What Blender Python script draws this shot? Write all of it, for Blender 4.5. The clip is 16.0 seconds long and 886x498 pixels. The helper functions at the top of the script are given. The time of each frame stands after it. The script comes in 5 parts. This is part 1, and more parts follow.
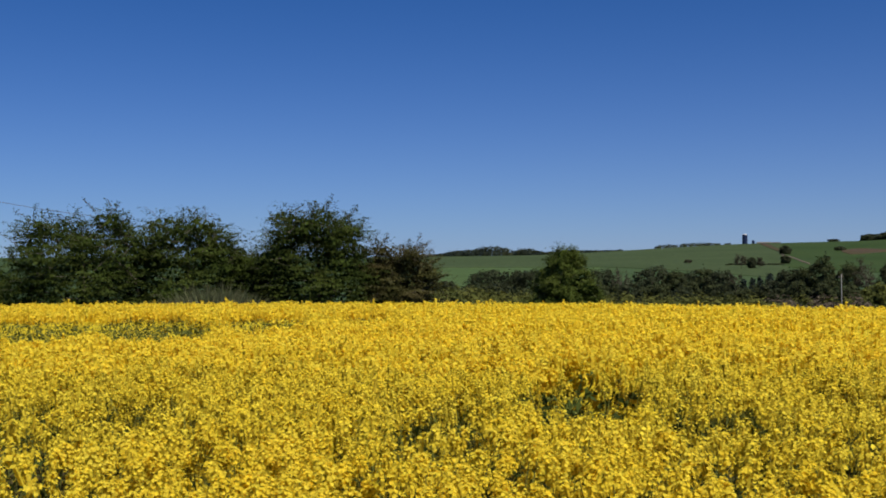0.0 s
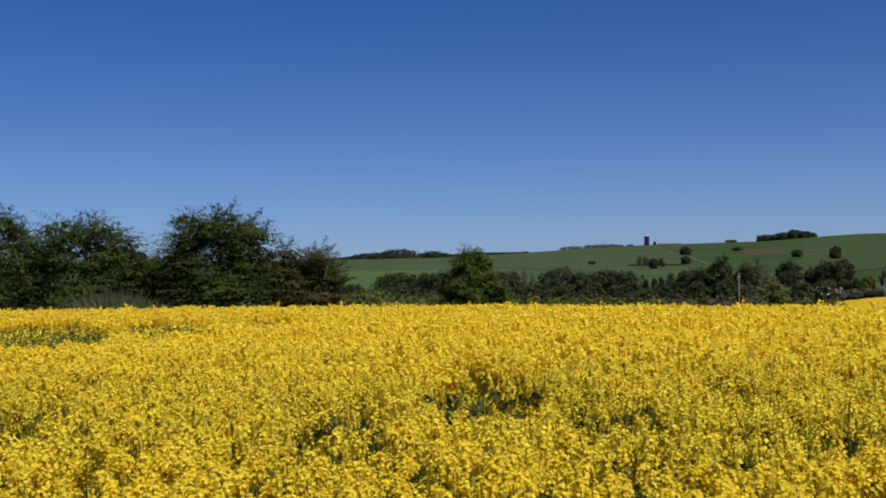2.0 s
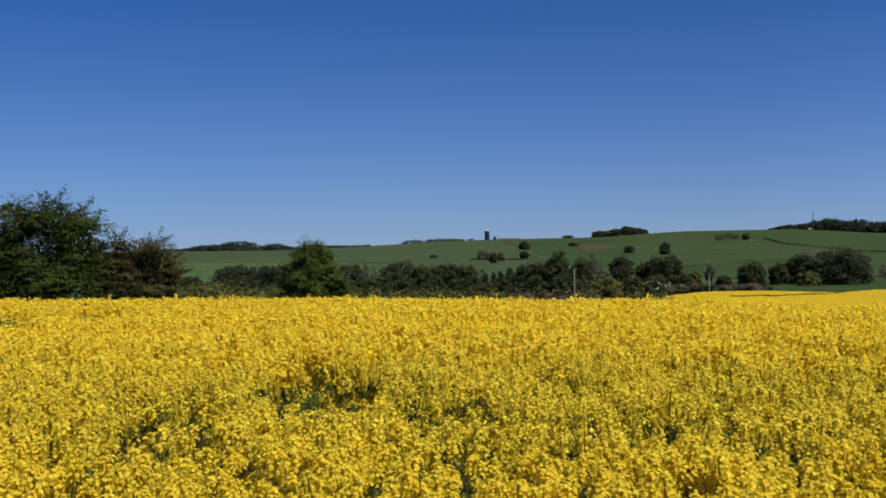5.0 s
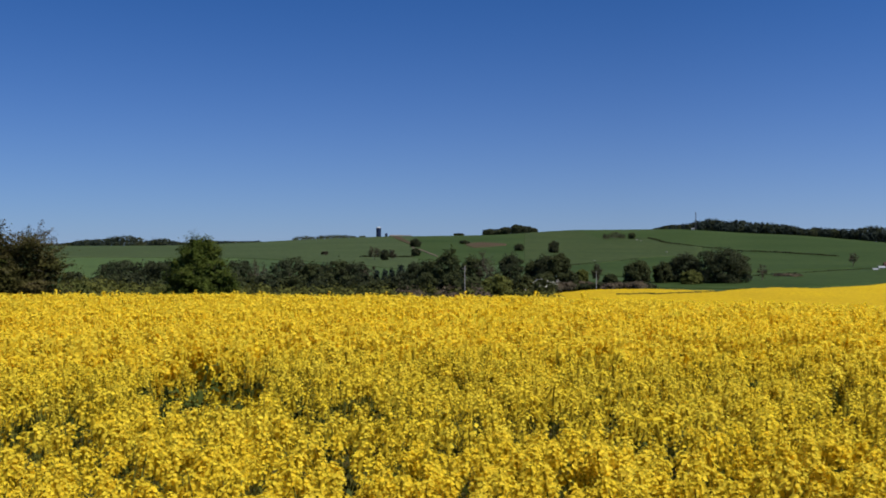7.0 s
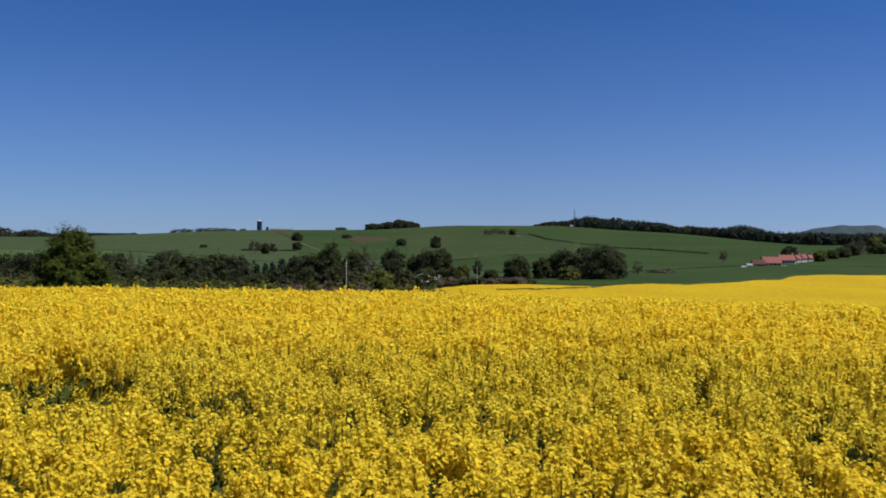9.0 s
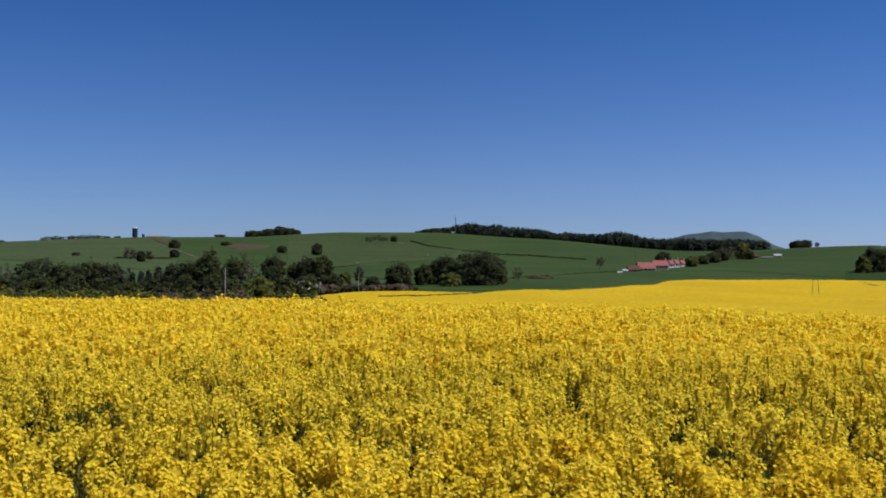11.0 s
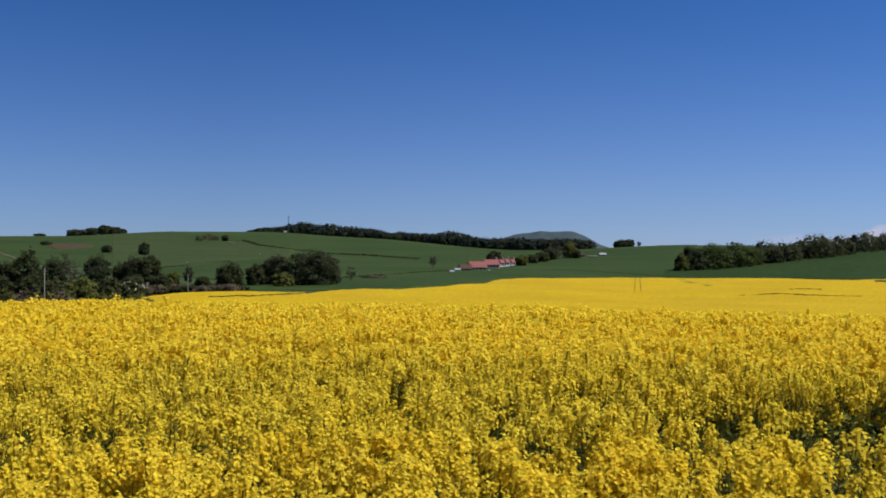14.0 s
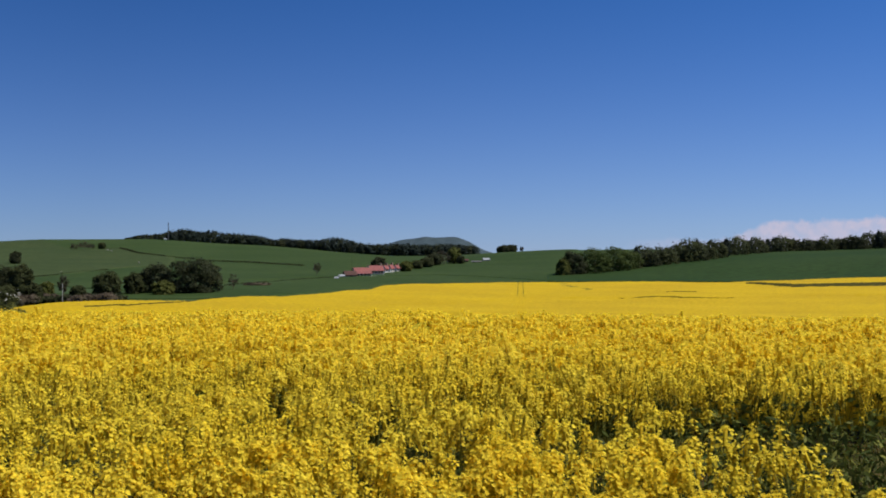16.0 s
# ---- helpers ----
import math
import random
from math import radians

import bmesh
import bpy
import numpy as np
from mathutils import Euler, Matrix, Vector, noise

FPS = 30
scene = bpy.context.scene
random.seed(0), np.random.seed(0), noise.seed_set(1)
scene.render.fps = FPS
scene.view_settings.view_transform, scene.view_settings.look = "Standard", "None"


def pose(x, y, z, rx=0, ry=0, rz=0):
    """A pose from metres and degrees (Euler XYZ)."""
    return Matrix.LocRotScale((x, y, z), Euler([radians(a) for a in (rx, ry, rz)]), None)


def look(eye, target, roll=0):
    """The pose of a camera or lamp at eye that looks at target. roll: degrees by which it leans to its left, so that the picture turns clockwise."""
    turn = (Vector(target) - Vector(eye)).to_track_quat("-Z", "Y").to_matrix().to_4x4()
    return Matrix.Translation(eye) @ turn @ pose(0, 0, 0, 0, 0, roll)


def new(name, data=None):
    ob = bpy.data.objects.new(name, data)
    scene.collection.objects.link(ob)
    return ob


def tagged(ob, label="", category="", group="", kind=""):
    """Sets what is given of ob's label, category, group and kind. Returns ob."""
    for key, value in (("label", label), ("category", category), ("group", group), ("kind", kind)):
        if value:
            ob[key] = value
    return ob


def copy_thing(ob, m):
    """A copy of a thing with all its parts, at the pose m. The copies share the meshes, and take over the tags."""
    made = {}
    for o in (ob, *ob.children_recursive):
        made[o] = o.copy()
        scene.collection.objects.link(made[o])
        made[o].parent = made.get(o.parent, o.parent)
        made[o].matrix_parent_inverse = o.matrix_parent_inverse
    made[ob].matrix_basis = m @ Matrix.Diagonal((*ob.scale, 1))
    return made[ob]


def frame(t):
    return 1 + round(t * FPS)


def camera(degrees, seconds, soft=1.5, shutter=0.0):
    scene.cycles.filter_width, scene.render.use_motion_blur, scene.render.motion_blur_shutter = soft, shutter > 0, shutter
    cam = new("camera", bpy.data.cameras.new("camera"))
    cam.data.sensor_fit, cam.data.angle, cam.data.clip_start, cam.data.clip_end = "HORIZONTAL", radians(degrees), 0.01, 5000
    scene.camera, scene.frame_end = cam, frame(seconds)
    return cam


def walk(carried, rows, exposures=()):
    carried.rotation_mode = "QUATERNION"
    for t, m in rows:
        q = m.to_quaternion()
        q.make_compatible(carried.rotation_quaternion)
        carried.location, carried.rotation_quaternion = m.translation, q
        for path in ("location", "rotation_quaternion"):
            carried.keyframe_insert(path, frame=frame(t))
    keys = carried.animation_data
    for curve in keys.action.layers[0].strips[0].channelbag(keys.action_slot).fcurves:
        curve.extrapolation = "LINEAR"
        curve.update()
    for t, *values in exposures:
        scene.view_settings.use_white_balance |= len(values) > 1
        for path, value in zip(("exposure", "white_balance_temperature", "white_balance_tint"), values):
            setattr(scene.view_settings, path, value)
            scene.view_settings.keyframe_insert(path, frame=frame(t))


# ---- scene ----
EYE = 1.95
cam = camera(44.85, 16.0, soft=1.85)


def view(t, yaw, pitch, lean, x, y, z):
    """Yaw clockwise from +y, pitch up, lean clockwise, all in degrees."""
    a, e = radians(yaw), radians(pitch)
    eye = Vector((x, y, EYE + z))
    way = Vector((math.sin(a) * math.cos(e), math.cos(a) * math.cos(e), math.sin(e)))
    return t, look(eye, eye + way, lean)


walk(cam, [
    view(0.0, 3.715, 0.894, -0.322, -0.142, -0.016, 0.020),
    view(0.5, 5.133, 0.974, -0.421, -0.132, -0.013, 0.020),
    view(1.0, 6.285, 1.046, -0.643, -0.127, -0.008, 0.018),
    view(1.5, 7.459, 1.039, -0.701, -0.118, 0.004, 0.014),
    view(2.0, 8.672, 0.993, -0.770, -0.104, 0.023, 0.009),
    view(2.5, 10.245, 0.979, -0.817, -0.091, 0.028, 0.005),
    view(3.0, 12.004, 0.909, -0.743, -0.074, 0.020, 0.006),
    view(3.5, 13.432, 0.842, -0.723, -0.064, 0.040, 0.005),
    view(4.0, 15.248, 0.698, -0.641, -0.061, 0.041, 0.004),
    view(4.2, 15.700, 0.668, -0.590, -0.059, 0.042, 0.004),
    view(6.3, 19.750, 0.412, 0.020, -0.042, 0.051, 0.002),
    view(6.5, 20.408, 0.403, 0.042, -0.040, 0.051, 0.002),
    view(7.0, 22.855, 0.386, 0.094, -0.033, 0.032, 0.001),
    view(7.5, 24.563, 0.367, -0.095, -0.024, 0.024, 0.003),
    view(8.0, 25.693, 0.312, -0.018, -0.015, 0.021, 0.003),
    view(8.5, 27.395, 0.277, 0.368, -0.004, 0.022, 0.000),
    view(9.0, 29.133, 0.144, 0.597, 0.004, 0.017, -0.001),
    view(9.2, 29.800, 0.075, 0.620, 0.008, 0.013, -0.001),
    view(11.3, 36.340, 0.640, 0.310, 0.044, -0.025, 0.002),
    view(11.5, 36.950, 0.669, 0.291, 0.048, -0.027, 0.002),
    view(12.0, 38.608, 0.753, 0.208, 0.069, -0.027, 0.003),
    view(12.5, 40.232, 0.827, -0.054, 0.084, -0.024, 0.001),
    view(13.0, 41.336, 0.844, -0.102, 0.097, -0.030, -0.001),
    view(13.5, 42.774, 0.788, 0.007, 0.118, -0.018, -0.005),
    view(14.0, 44.287, 0.571, 0.222, 0.128, -0.020, -0.006),
    view(14.5, 46.217, 0.510, 0.334, 0.142, -0.020, -0.006),
    view(15.0, 48.235, 0.584, 0.022, 0.141, -0.029, -0.004),
    view(15.5, 49.229, 0.798, -0.217, 0.136, -0.043, -0.003),
    view(16.0, 50.445, 0.886, -0.268, 0.143, -0.050, -0.005),
], exposures=[(0.0, 0.17), (16.0, 0.17)])

# ---- world and sun ----
SUN_AZ, SUN_EL = 150.0, 56.0
world = bpy.data.worlds.new("sky")
scene.world = world
world.use_nodes = True
wn, wl = world.node_tree.nodes, world.node_tree.links
sky = wn.new("ShaderNodeTexSky")
sky.sky_type, sky.sun_disc = "NISHITA", False
sky.sun_elevation, sky.sun_rotation = radians(SUN_EL), radians(SUN_AZ)
sky.altitude, sky.air_density, sky.dust_density, sky.ozone_density = 100, 1.0, 0.3, 4.0
# the clear sky's blue, and the pale band of haze low over the land
clear, hazy = wn.new("ShaderNodeMix"), wn.new("ShaderNodeMix")
for node, kind in ((clear, "MULTIPLY"), (hazy, "ADD")):
    node.data_type, node.blend_type = "RGBA", kind
clear.inputs[0].default_value = 1.0
clear.inputs[7].default_value = (0.10, 0.345, 0.70, 1)
hazy.inputs[7].default_value = (2.3, 1.8, 2.25, 1)
co, part_z, low, fall = wn.new("ShaderNodeTexCoord"), wn.new("ShaderNodeSeparateXYZ"), wn.new("ShaderNodeMath"), wn.new("ShaderNodeMath")
low.operation, fall.operation = "SUBTRACT", "POWER"
low.inputs[0].default_value, fall.inputs[1].default_value = 1.0, 10.0
low.use_clamp = True
wl.new(co.outputs["Generated"], part_z.inputs[0])
wl.new(part_z.outputs[2], low.inputs[1])
wl.new(low.outputs[0], fall.inputs[0])
wl.new(fall.outputs[0], hazy.inputs[0])
wl.new(sky.outputs[0], clear.inputs[6])
wl.new(clear.outputs[2], hazy.inputs[6])


def wmath(op, a, b=None, clamp=False):
    node = wn.new("ShaderNodeMath")
    node.operation, node.use_clamp = op, clamp
    for k, v in enumerate((a, b)):
        if v is None:
            continue
        if isinstance(v, (int, float)):
            node.inputs[k].default_value = v
        else:
            wl.new(v, node.inputs[k])
    return node.outputs[0]


# a low bank of cumulus on the horizon, faint at bearing 60 and full from 65 on
px, py, pz = part_z.outputs
bearing = wmath("MULTIPLY", wmath("ARCTAN2", px, py), 57.2958)
rise = wmath("DIVIDE", wmath("SUBTRACT", bearing, 65.4), 2.2, True)
start = wmath("DIVIDE", wmath("SUBTRACT", bearing, 60.0), 7.0, True)
puff, billow = wn.new("ShaderNodeTexNoise"), wn.new("ShaderNodeTexNoise")
for node, size, detail in ((puff, 26, 5), (billow, 90, 4)):
    node.inputs["Scale"].default_value, node.inputs["Detail"].default_value, node.inputs["Roughness"].default_value = size, detail, 0.55
    wl.new(co.outputs["Generated"], node.inputs["Vector"])
lumps = wmath("ADD", wmath("MULTIPLY", wmath("SUBTRACT", puff.outputs[0], 0.5), 0.016), wmath("MULTIPLY", wmath("SUBTRACT", billow.outputs[0], 0.5), 0.008))
crest = wmath("ADD", wmath("ADD", wmath("MULTIPLY", rise, 0.0165), 0.0245), lumps)
mask = wmath("DIVIDE", wmath("SUBTRACT", crest, pz), 0.0045, True)
body = wmath("ADD", wmath("MULTIPLY", wmath("SUBTRACT", billow.outputs[0], 0.4), 1.6), 0.62, True)
mask = wmath("MULTIPLY", wmath("MULTIPLY", mask, start), wmath("MULTIPLY", body, 0.9))
cumulus = wn.new("ShaderNodeMix")
cumulus.data_type = "RGBA"
cumulus.inputs[7].default_value = (5.7, 5.3, 6.6, 1)
wl.new(mask, cumulus.inputs[0])
# the air brightens towards the sun's side
sunward = wmath("ADD", wmath("MULTIPLY", px, math.sin(radians(100))), wmath("MULTIPLY", py, math.cos(radians(100))))
glow = wmath("ADD", wmath("MULTIPLY", wmath("MAXIMUM", wmath("SUBTRACT", sunward, 0.38), 0.0), 0.55), 1.0)
brighter = wn.new("ShaderNodeVectorMath")
brighter.operation = "SCALE"
wl.new(hazy.outputs[2], brighter.inputs[0])
wl.new(glow, brighter.inputs["Scale"])
wl.new(brighter.outputs[0], cumulus.inputs[6])
wl.new(cumulus.outputs[2], wn["Background"].inputs[0])
wn["Background"].inputs[1].default_value = 0.087
sun = new("sun", bpy.data.lights.new("sun", "SUN"))
sun.data.energy, sun.data.angle, sun.data.color = 4.9, radians(0.53), (1.0, 0.97, 0.91)
sa, se = radians(SUN_AZ), radians(SUN_EL)
sun.matrix_world = look((40 * math.sin(sa), 40 * math.cos(sa), 60),
                        (40 * math.sin(sa) - math.sin(sa) * math.cos(se), 40 * math.cos(sa) - math.cos(sa) * math.cos(se), 60 - math.sin(se)))


# ---- materials ----
def material(name, base, vary=(), rough=0.7, scale=4.0, fine=40.0, bump=0.2, leaf=0.0, island=0.0, tint=None, stretch=(1, 1, 1), gloss=0.04):
    """base: main colour; vary: second colour mixed in by broad noise; leaf: share of light let through; island: brightness change from piece to piece."""
    m = bpy.data.materials.new(name)
    m.use_nodes = True
    n, l = m.node_tree.nodes, m.node_tree.links
    b = n["Principled BSDF"]
    b.inputs["Roughness"].default_value = rough
    b.inputs["Specular IOR Level"].default_value = gloss
    co = n.new("ShaderNodeTexCoord")
    mp = n.new("ShaderNodeMapping")
    mp.inputs["Scale"].default_value = stretch
    l.new(co.outputs["Object"], mp.inputs[0])
    big, small = n.new("ShaderNodeTexNoise"), n.new("ShaderNodeTexNoise")
    big.inputs["Scale"].default_value, small.inputs["Scale"].default_value = scale, fine
    big.inputs["Detail"].default_value, small.inputs["Detail"].default_value = 5, 3
    l.new(mp.outputs[0], big.inputs["Vector"])
    l.new(mp.outputs[0], small.inputs["Vector"])
    ramp = n.new("ShaderNodeValToRGB")
    ramp.color_ramp.elements[0].position, ramp.color_ramp.elements[1].position = 0.36, 0.64
    ramp.color_ramp.elements[0].color = (*base, 1)
    ramp.color_ramp.elements[1].color = (*(vary or base), 1)
    l.new(big.outputs["Fac"], ramp.inputs[0])
    hsv = n.new("ShaderNodeHueSaturation")
    l.new(ramp.outputs[0], hsv.inputs["Color"])
    mr = n.new("ShaderNodeMapRange")
    mr.inputs["From Min"].default_value, mr.inputs["From Max"].default_value = 0.3, 0.7
    mr.inputs["To Min"].default_value, mr.inputs["To Max"].default_value = 0.78, 1.22
    l.new(small.outputs["Fac"], mr.inputs["Value"])
    value = mr.outputs[0]
    if island:
        geo = n.new("ShaderNodeNewGeometry")
        ir = n.new("ShaderNodeMapRange")
        ir.inputs["To Min"].default_value, ir.inputs["To Max"].default_value = 1 - island, 1 + island
        l.new(geo.outputs["Random Per Island"], ir.inputs["Value"])
        mu = n.new("ShaderNodeMath")
        mu.operation = "MULTIPLY"
        l.new(value, mu.inputs[0])
        l.new(ir.outputs[0], mu.inputs[1])
        value = mu.outputs[0]
        hr = n.new("ShaderNodeMapRange")
        hr.inputs["To Min"].default_value, hr.inputs["To Max"].default_value = 0.5 - island * 0.02, 0.5 + island * 0.02
        l.new(geo.outputs["Random Per Island"], hr.inputs["Value"])
        l.new(hr.outputs[0], hsv.inputs["Hue"])
    l.new(value, hsv.inputs["Value"])
    l.new(hsv.outputs[0], b.inputs["Base Color"])
    if bump:
        bp = n.new("ShaderNodeBump")
        bp.inputs["Strength"].default_value = bump
        bp.inputs["Distance"].default_value = 0.02
        l.new(small.outputs["Fac"], bp.inputs["Height"])
        l.new(bp.outputs[0], b.inputs["Normal"])
    if leaf:
        tr, mx = n.new("ShaderNodeBsdfTranslucent"), n.new("ShaderNodeMixShader")
        l.new(hsv.outputs[0], tr.inputs["Color"])
        mx.inputs[0].default_value = leaf
        l.new(b.outputs[0], mx.inputs[1])
        l.new(tr.outputs[0], mx.inputs[2])
        l.new(mx.outputs[0], n["Material Output"].inputs["Surface"])
    return m


M = {
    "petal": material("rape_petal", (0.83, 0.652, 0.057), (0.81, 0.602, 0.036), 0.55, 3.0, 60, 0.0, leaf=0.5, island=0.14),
    "bud": material("rape_bud", (0.52, 0.4, 0.032), (0.56, 0.41, 0.032), 0.6, 8, 60, 0.0, leaf=0.35, island=0.15),
    "stem": material("rape_stem", (0.12, 0.125, 0.025), (0.15, 0.145, 0.03), 0.6, 5, 60, 0.0, leaf=0.15, island=0.2),
    "rape_leaf": material("rape_leaf", (0.045, 0.06, 0.012), (0.065, 0.078, 0.016), 0.5, 6, 40, 0.1, leaf=0.25, island=0.35),
    "canopy": material("rape_canopy", (0.445, 0.3, 0.008), (0.395, 0.26, 0.009), 0.8, 0.05, 1.6, 0.6, leaf=0.0),
    # petal yellow at about half tone: shade among the flowers put into the colour
    "shaded_fill": material("rape_shaded_fill", (0.42, 0.32, 0.017), (0.35, 0.278, 0.019), 0.8, 1.2, 24, 0.8, leaf=0.0),
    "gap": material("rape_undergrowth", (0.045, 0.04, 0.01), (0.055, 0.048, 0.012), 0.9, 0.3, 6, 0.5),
    "ground": material("meadow_soil", (0.035, 0.06, 0.022), (0.05, 0.075, 0.028), 0.9, 0.012, 0.6, 0.4),
    "green": material("young_cereal", (0.04, 0.058, 0.021), (0.05, 0.069, 0.027), 0.85, 0.016, 0.35, 0.4),
    "green_dark": material("dense_cereal", (0.028, 0.048, 0.0125), (0.038, 0.059, 0.017), 0.85, 0.016, 0.35, 0.4),
    "green_deep": material("deep_green_cereal", (0.021, 0.041, 0.011), (0.027, 0.048, 0.013), 0.85, 0.016, 0.35, 0.4),
    "green_light": material("pasture", (0.052, 0.083, 0.026), (0.058, 0.089, 0.03), 0.85, 0.01, 0.4, 0.4),
    "grazed": material("grazed_grass", (0.034, 0.051, 0.0165), (0.044, 0.06, 0.02), 0.85, 0.022, 0.25, 0.4),
    "pale_stone": material("pale_stone", (0.2, 0.2, 0.17), (0.15, 0.15, 0.13), 0.9, 0.8, 8, 0.5),
    "ploughed": material("ploughed_soil", (0.07, 0.047, 0.03), (0.05, 0.045, 0.022), 0.95, 0.03, 0.5, 0.5),
    "track": material("dirt_track", (0.14, 0.1, 0.075), (0.1, 0.085, 0.06), 0.95, 0.1, 1.0, 0.4),
    "soil": material("field_soil", (0.06, 0.045, 0.018), (0.045, 0.05, 0.012), 0.95, 0.8, 12, 0.8),
    "bark": material("bark", (0.09, 0.07, 0.055), (0.14, 0.115, 0.09), 0.9, 3, 30, 0.8, stretch=(1, 1, 0.25)),
    "hawthorn": material("hawthorn_leaf", (0.034, 0.05, 0.0085), (0.05, 0.062, 0.011), 0.55, 0.8, 10, 0.0, leaf=0.16, island=0.3),
    "lone": material("sunlit_hawthorn_leaf", (0.066, 0.09, 0.016), (0.085, 0.104, 0.02), 0.55, 0.8, 10, 0.0, leaf=0.35, island=0.25),
    "wheel": material("trodden_rape", (0.2, 0.16, 0.02), (0.14, 0.12, 0.02), 0.9, 0.3, 6, 0.4),
    "mast_steel": material("galvanised_dull", (0.09, 0.095, 0.1), (0.07, 0.075, 0.08), 0.6, 0.5, 8, 0.1),
    "elder": material("reddish_leaf", (0.056, 0.056, 0.015), (0.068, 0.054, 0.02), 0.55, 0.8, 10, 0.0, leaf=0.2, island=0.3),
    "broadleaf": material("broadleaf", (0.055, 0.065, 0.026), (0.072, 0.078, 0.032), 0.6, 0.15, 2, 0.0, leaf=0.5, island=0.12),
    "broad_light": material("fresh_leaf", (0.095, 0.105, 0.026), (0.11, 0.115, 0.032), 0.6, 0.15, 2, 0.0, leaf=0.4, island=0.13),
    "corner_leaf": material("young_beech_leaf", (0.055, 0.078, 0.022), (0.07, 0.09, 0.026), 0.6, 0.15, 2, 0.0, leaf=0.45, island=0.1),
    "broad_dark": material("dark_leaf", (0.045, 0.053, 0.026), (0.059, 0.064, 0.031), 0.6, 0.15, 2, 0.0, leaf=0.5, island=0.12),
    "bare": material("bare_twigs", (0.07, 0.062, 0.038), (0.08, 0.066, 0.045), 0.9, 0.4, 4, 0.0, leaf=0.4, island=0.13),
    "scrub": material("olive_scrub", (0.11, 0.115, 0.026), (0.12, 0.118, 0.032), 0.7, 0.2, 2, 0.0, leaf=0.4, island=0.13),
    "bare_scrub": material("brown_scrub", (0.125, 0.092, 0.066), (0.105, 0.09, 0.055), 0.8, 0.25, 2, 0.0, leaf=0.4, island=0.13),
    "conifer": material("conifer_leaf", (0.022, 0.031, 0.025), (0.029, 0.038, 0.029), 0.65, 0.1, 2, 0.0, leaf=0.2, island=0.1),
    "blossom": material("white_blossom", (0.6, 0.58, 0.5), (0.48, 0.47, 0.38), 0.7, 2, 20, 0.0, leaf=0.2, island=0.15),
    "grass": material("long_grass", (0.07, 0.085, 0.035), (0.12, 0.115, 0.055), 0.7, 1.5, 15, 0.0, leaf=0.25, island=0.3),
    # the blue-grey of haze over distance is put into this base colour
    "far_hill": material("hazed_moor", (0.05, 0.07, 0.078), (0.044, 0.062, 0.07), 0.95, 0.004, 0.05, 0.3),
}


# ---- the lie of the land ----
AZ = np.array([-180, -60, -40, -5, 8, 20, 25, 30, 35, 40, 48, 57, 66, 76, 100, 140, 180.0])
RINGS = []


def ring(r, *heights, dip=0.0):
    """Ground heights at distance r, for the bearings -40 to 100; behind the camera the land is level. dip: a hollow at bearing 25."""
    h = [*heights[:4], (heights[3] + heights[4]) / 2 - dip, *heights[4:]]
    RINGS.append((r, [h[0] * 0.5, h[0], *h, h[-1], h[0] * 0.5]))


ring(0, 0, 0, 0, 0, 0, 0, 0, 0, 0, 0, 0, 0)
ring(20, 0, 0, 0, 0, 0, 0, 0, 0, 0, 0, 0, 0)
ring(30, -0.02, -0.02, -0.2, -0.55, -0.8, -0.8, -0.8, -0.8, -0.8, -0.8, -0.8, -0.8)
ring(60, 0.4, 0, -2.5, -3.2, -3.2, -3.1, -3, -3, -3, -3, -3, -3)
ring(110, 0.5, -1, -5, -6, -6.5, -6.2, -6, -6, -6.5, -6.5, -6.5, -6)
ring(180, 0, -2, -7, -7.5, -5.0, -5.1, -5.2, -6, -6.8, -6.8, -6.5, -5)
ring(250, 0, -2, -6, -7.5, -4.5, -4.1, -3.9, -4.9, -6, -6, -5.6, -4)
ring(300, 0, -1.5, -4, -6, -4.2, -3.7, -3.4, -4, -5.5, -5.3, -4.8, -3)
ring(380, 1, 0, -1.5, -3, -2.8, -2.4, -2, -2.8, -4.3, -4.5, -3.1, 0)
ring(480, 2, 0.5, 0.5, 0.8, 0.2, 0, -0.3, -1.5, -0.5, 3.4, 5.5, 6)
ring(600, 4, 2, 4, 5, 4.5, 4, 3.5, 1.5, 4.5, 8, 9.5, 10)
ring(800, 8, 7, 9, 13, 14, 14, 13, 7.5, 13, 13, 15, 15)
ring(1000, 12, 9.5, 10.5, 19.8, 26.0, 26.5, 21.5, 10.5, 10, 14, 16, 16, dip=1.9)
ring(1400, 14, 14, 12, 8, 10, 10, 8, 5, 0, 5, 8, 8)
ring(2500, 0, 0, 0, 0, 0, 0, 0, 0, 0, 0, 0, 0)
ring(4700, -5, -5, -5, -5, -5, -5, -5, -5, -5, -5, -5, -5)
RAD = np.array([r for r, _ in RINGS], float)
HTS = np.array([h for _, h in RINGS], float)


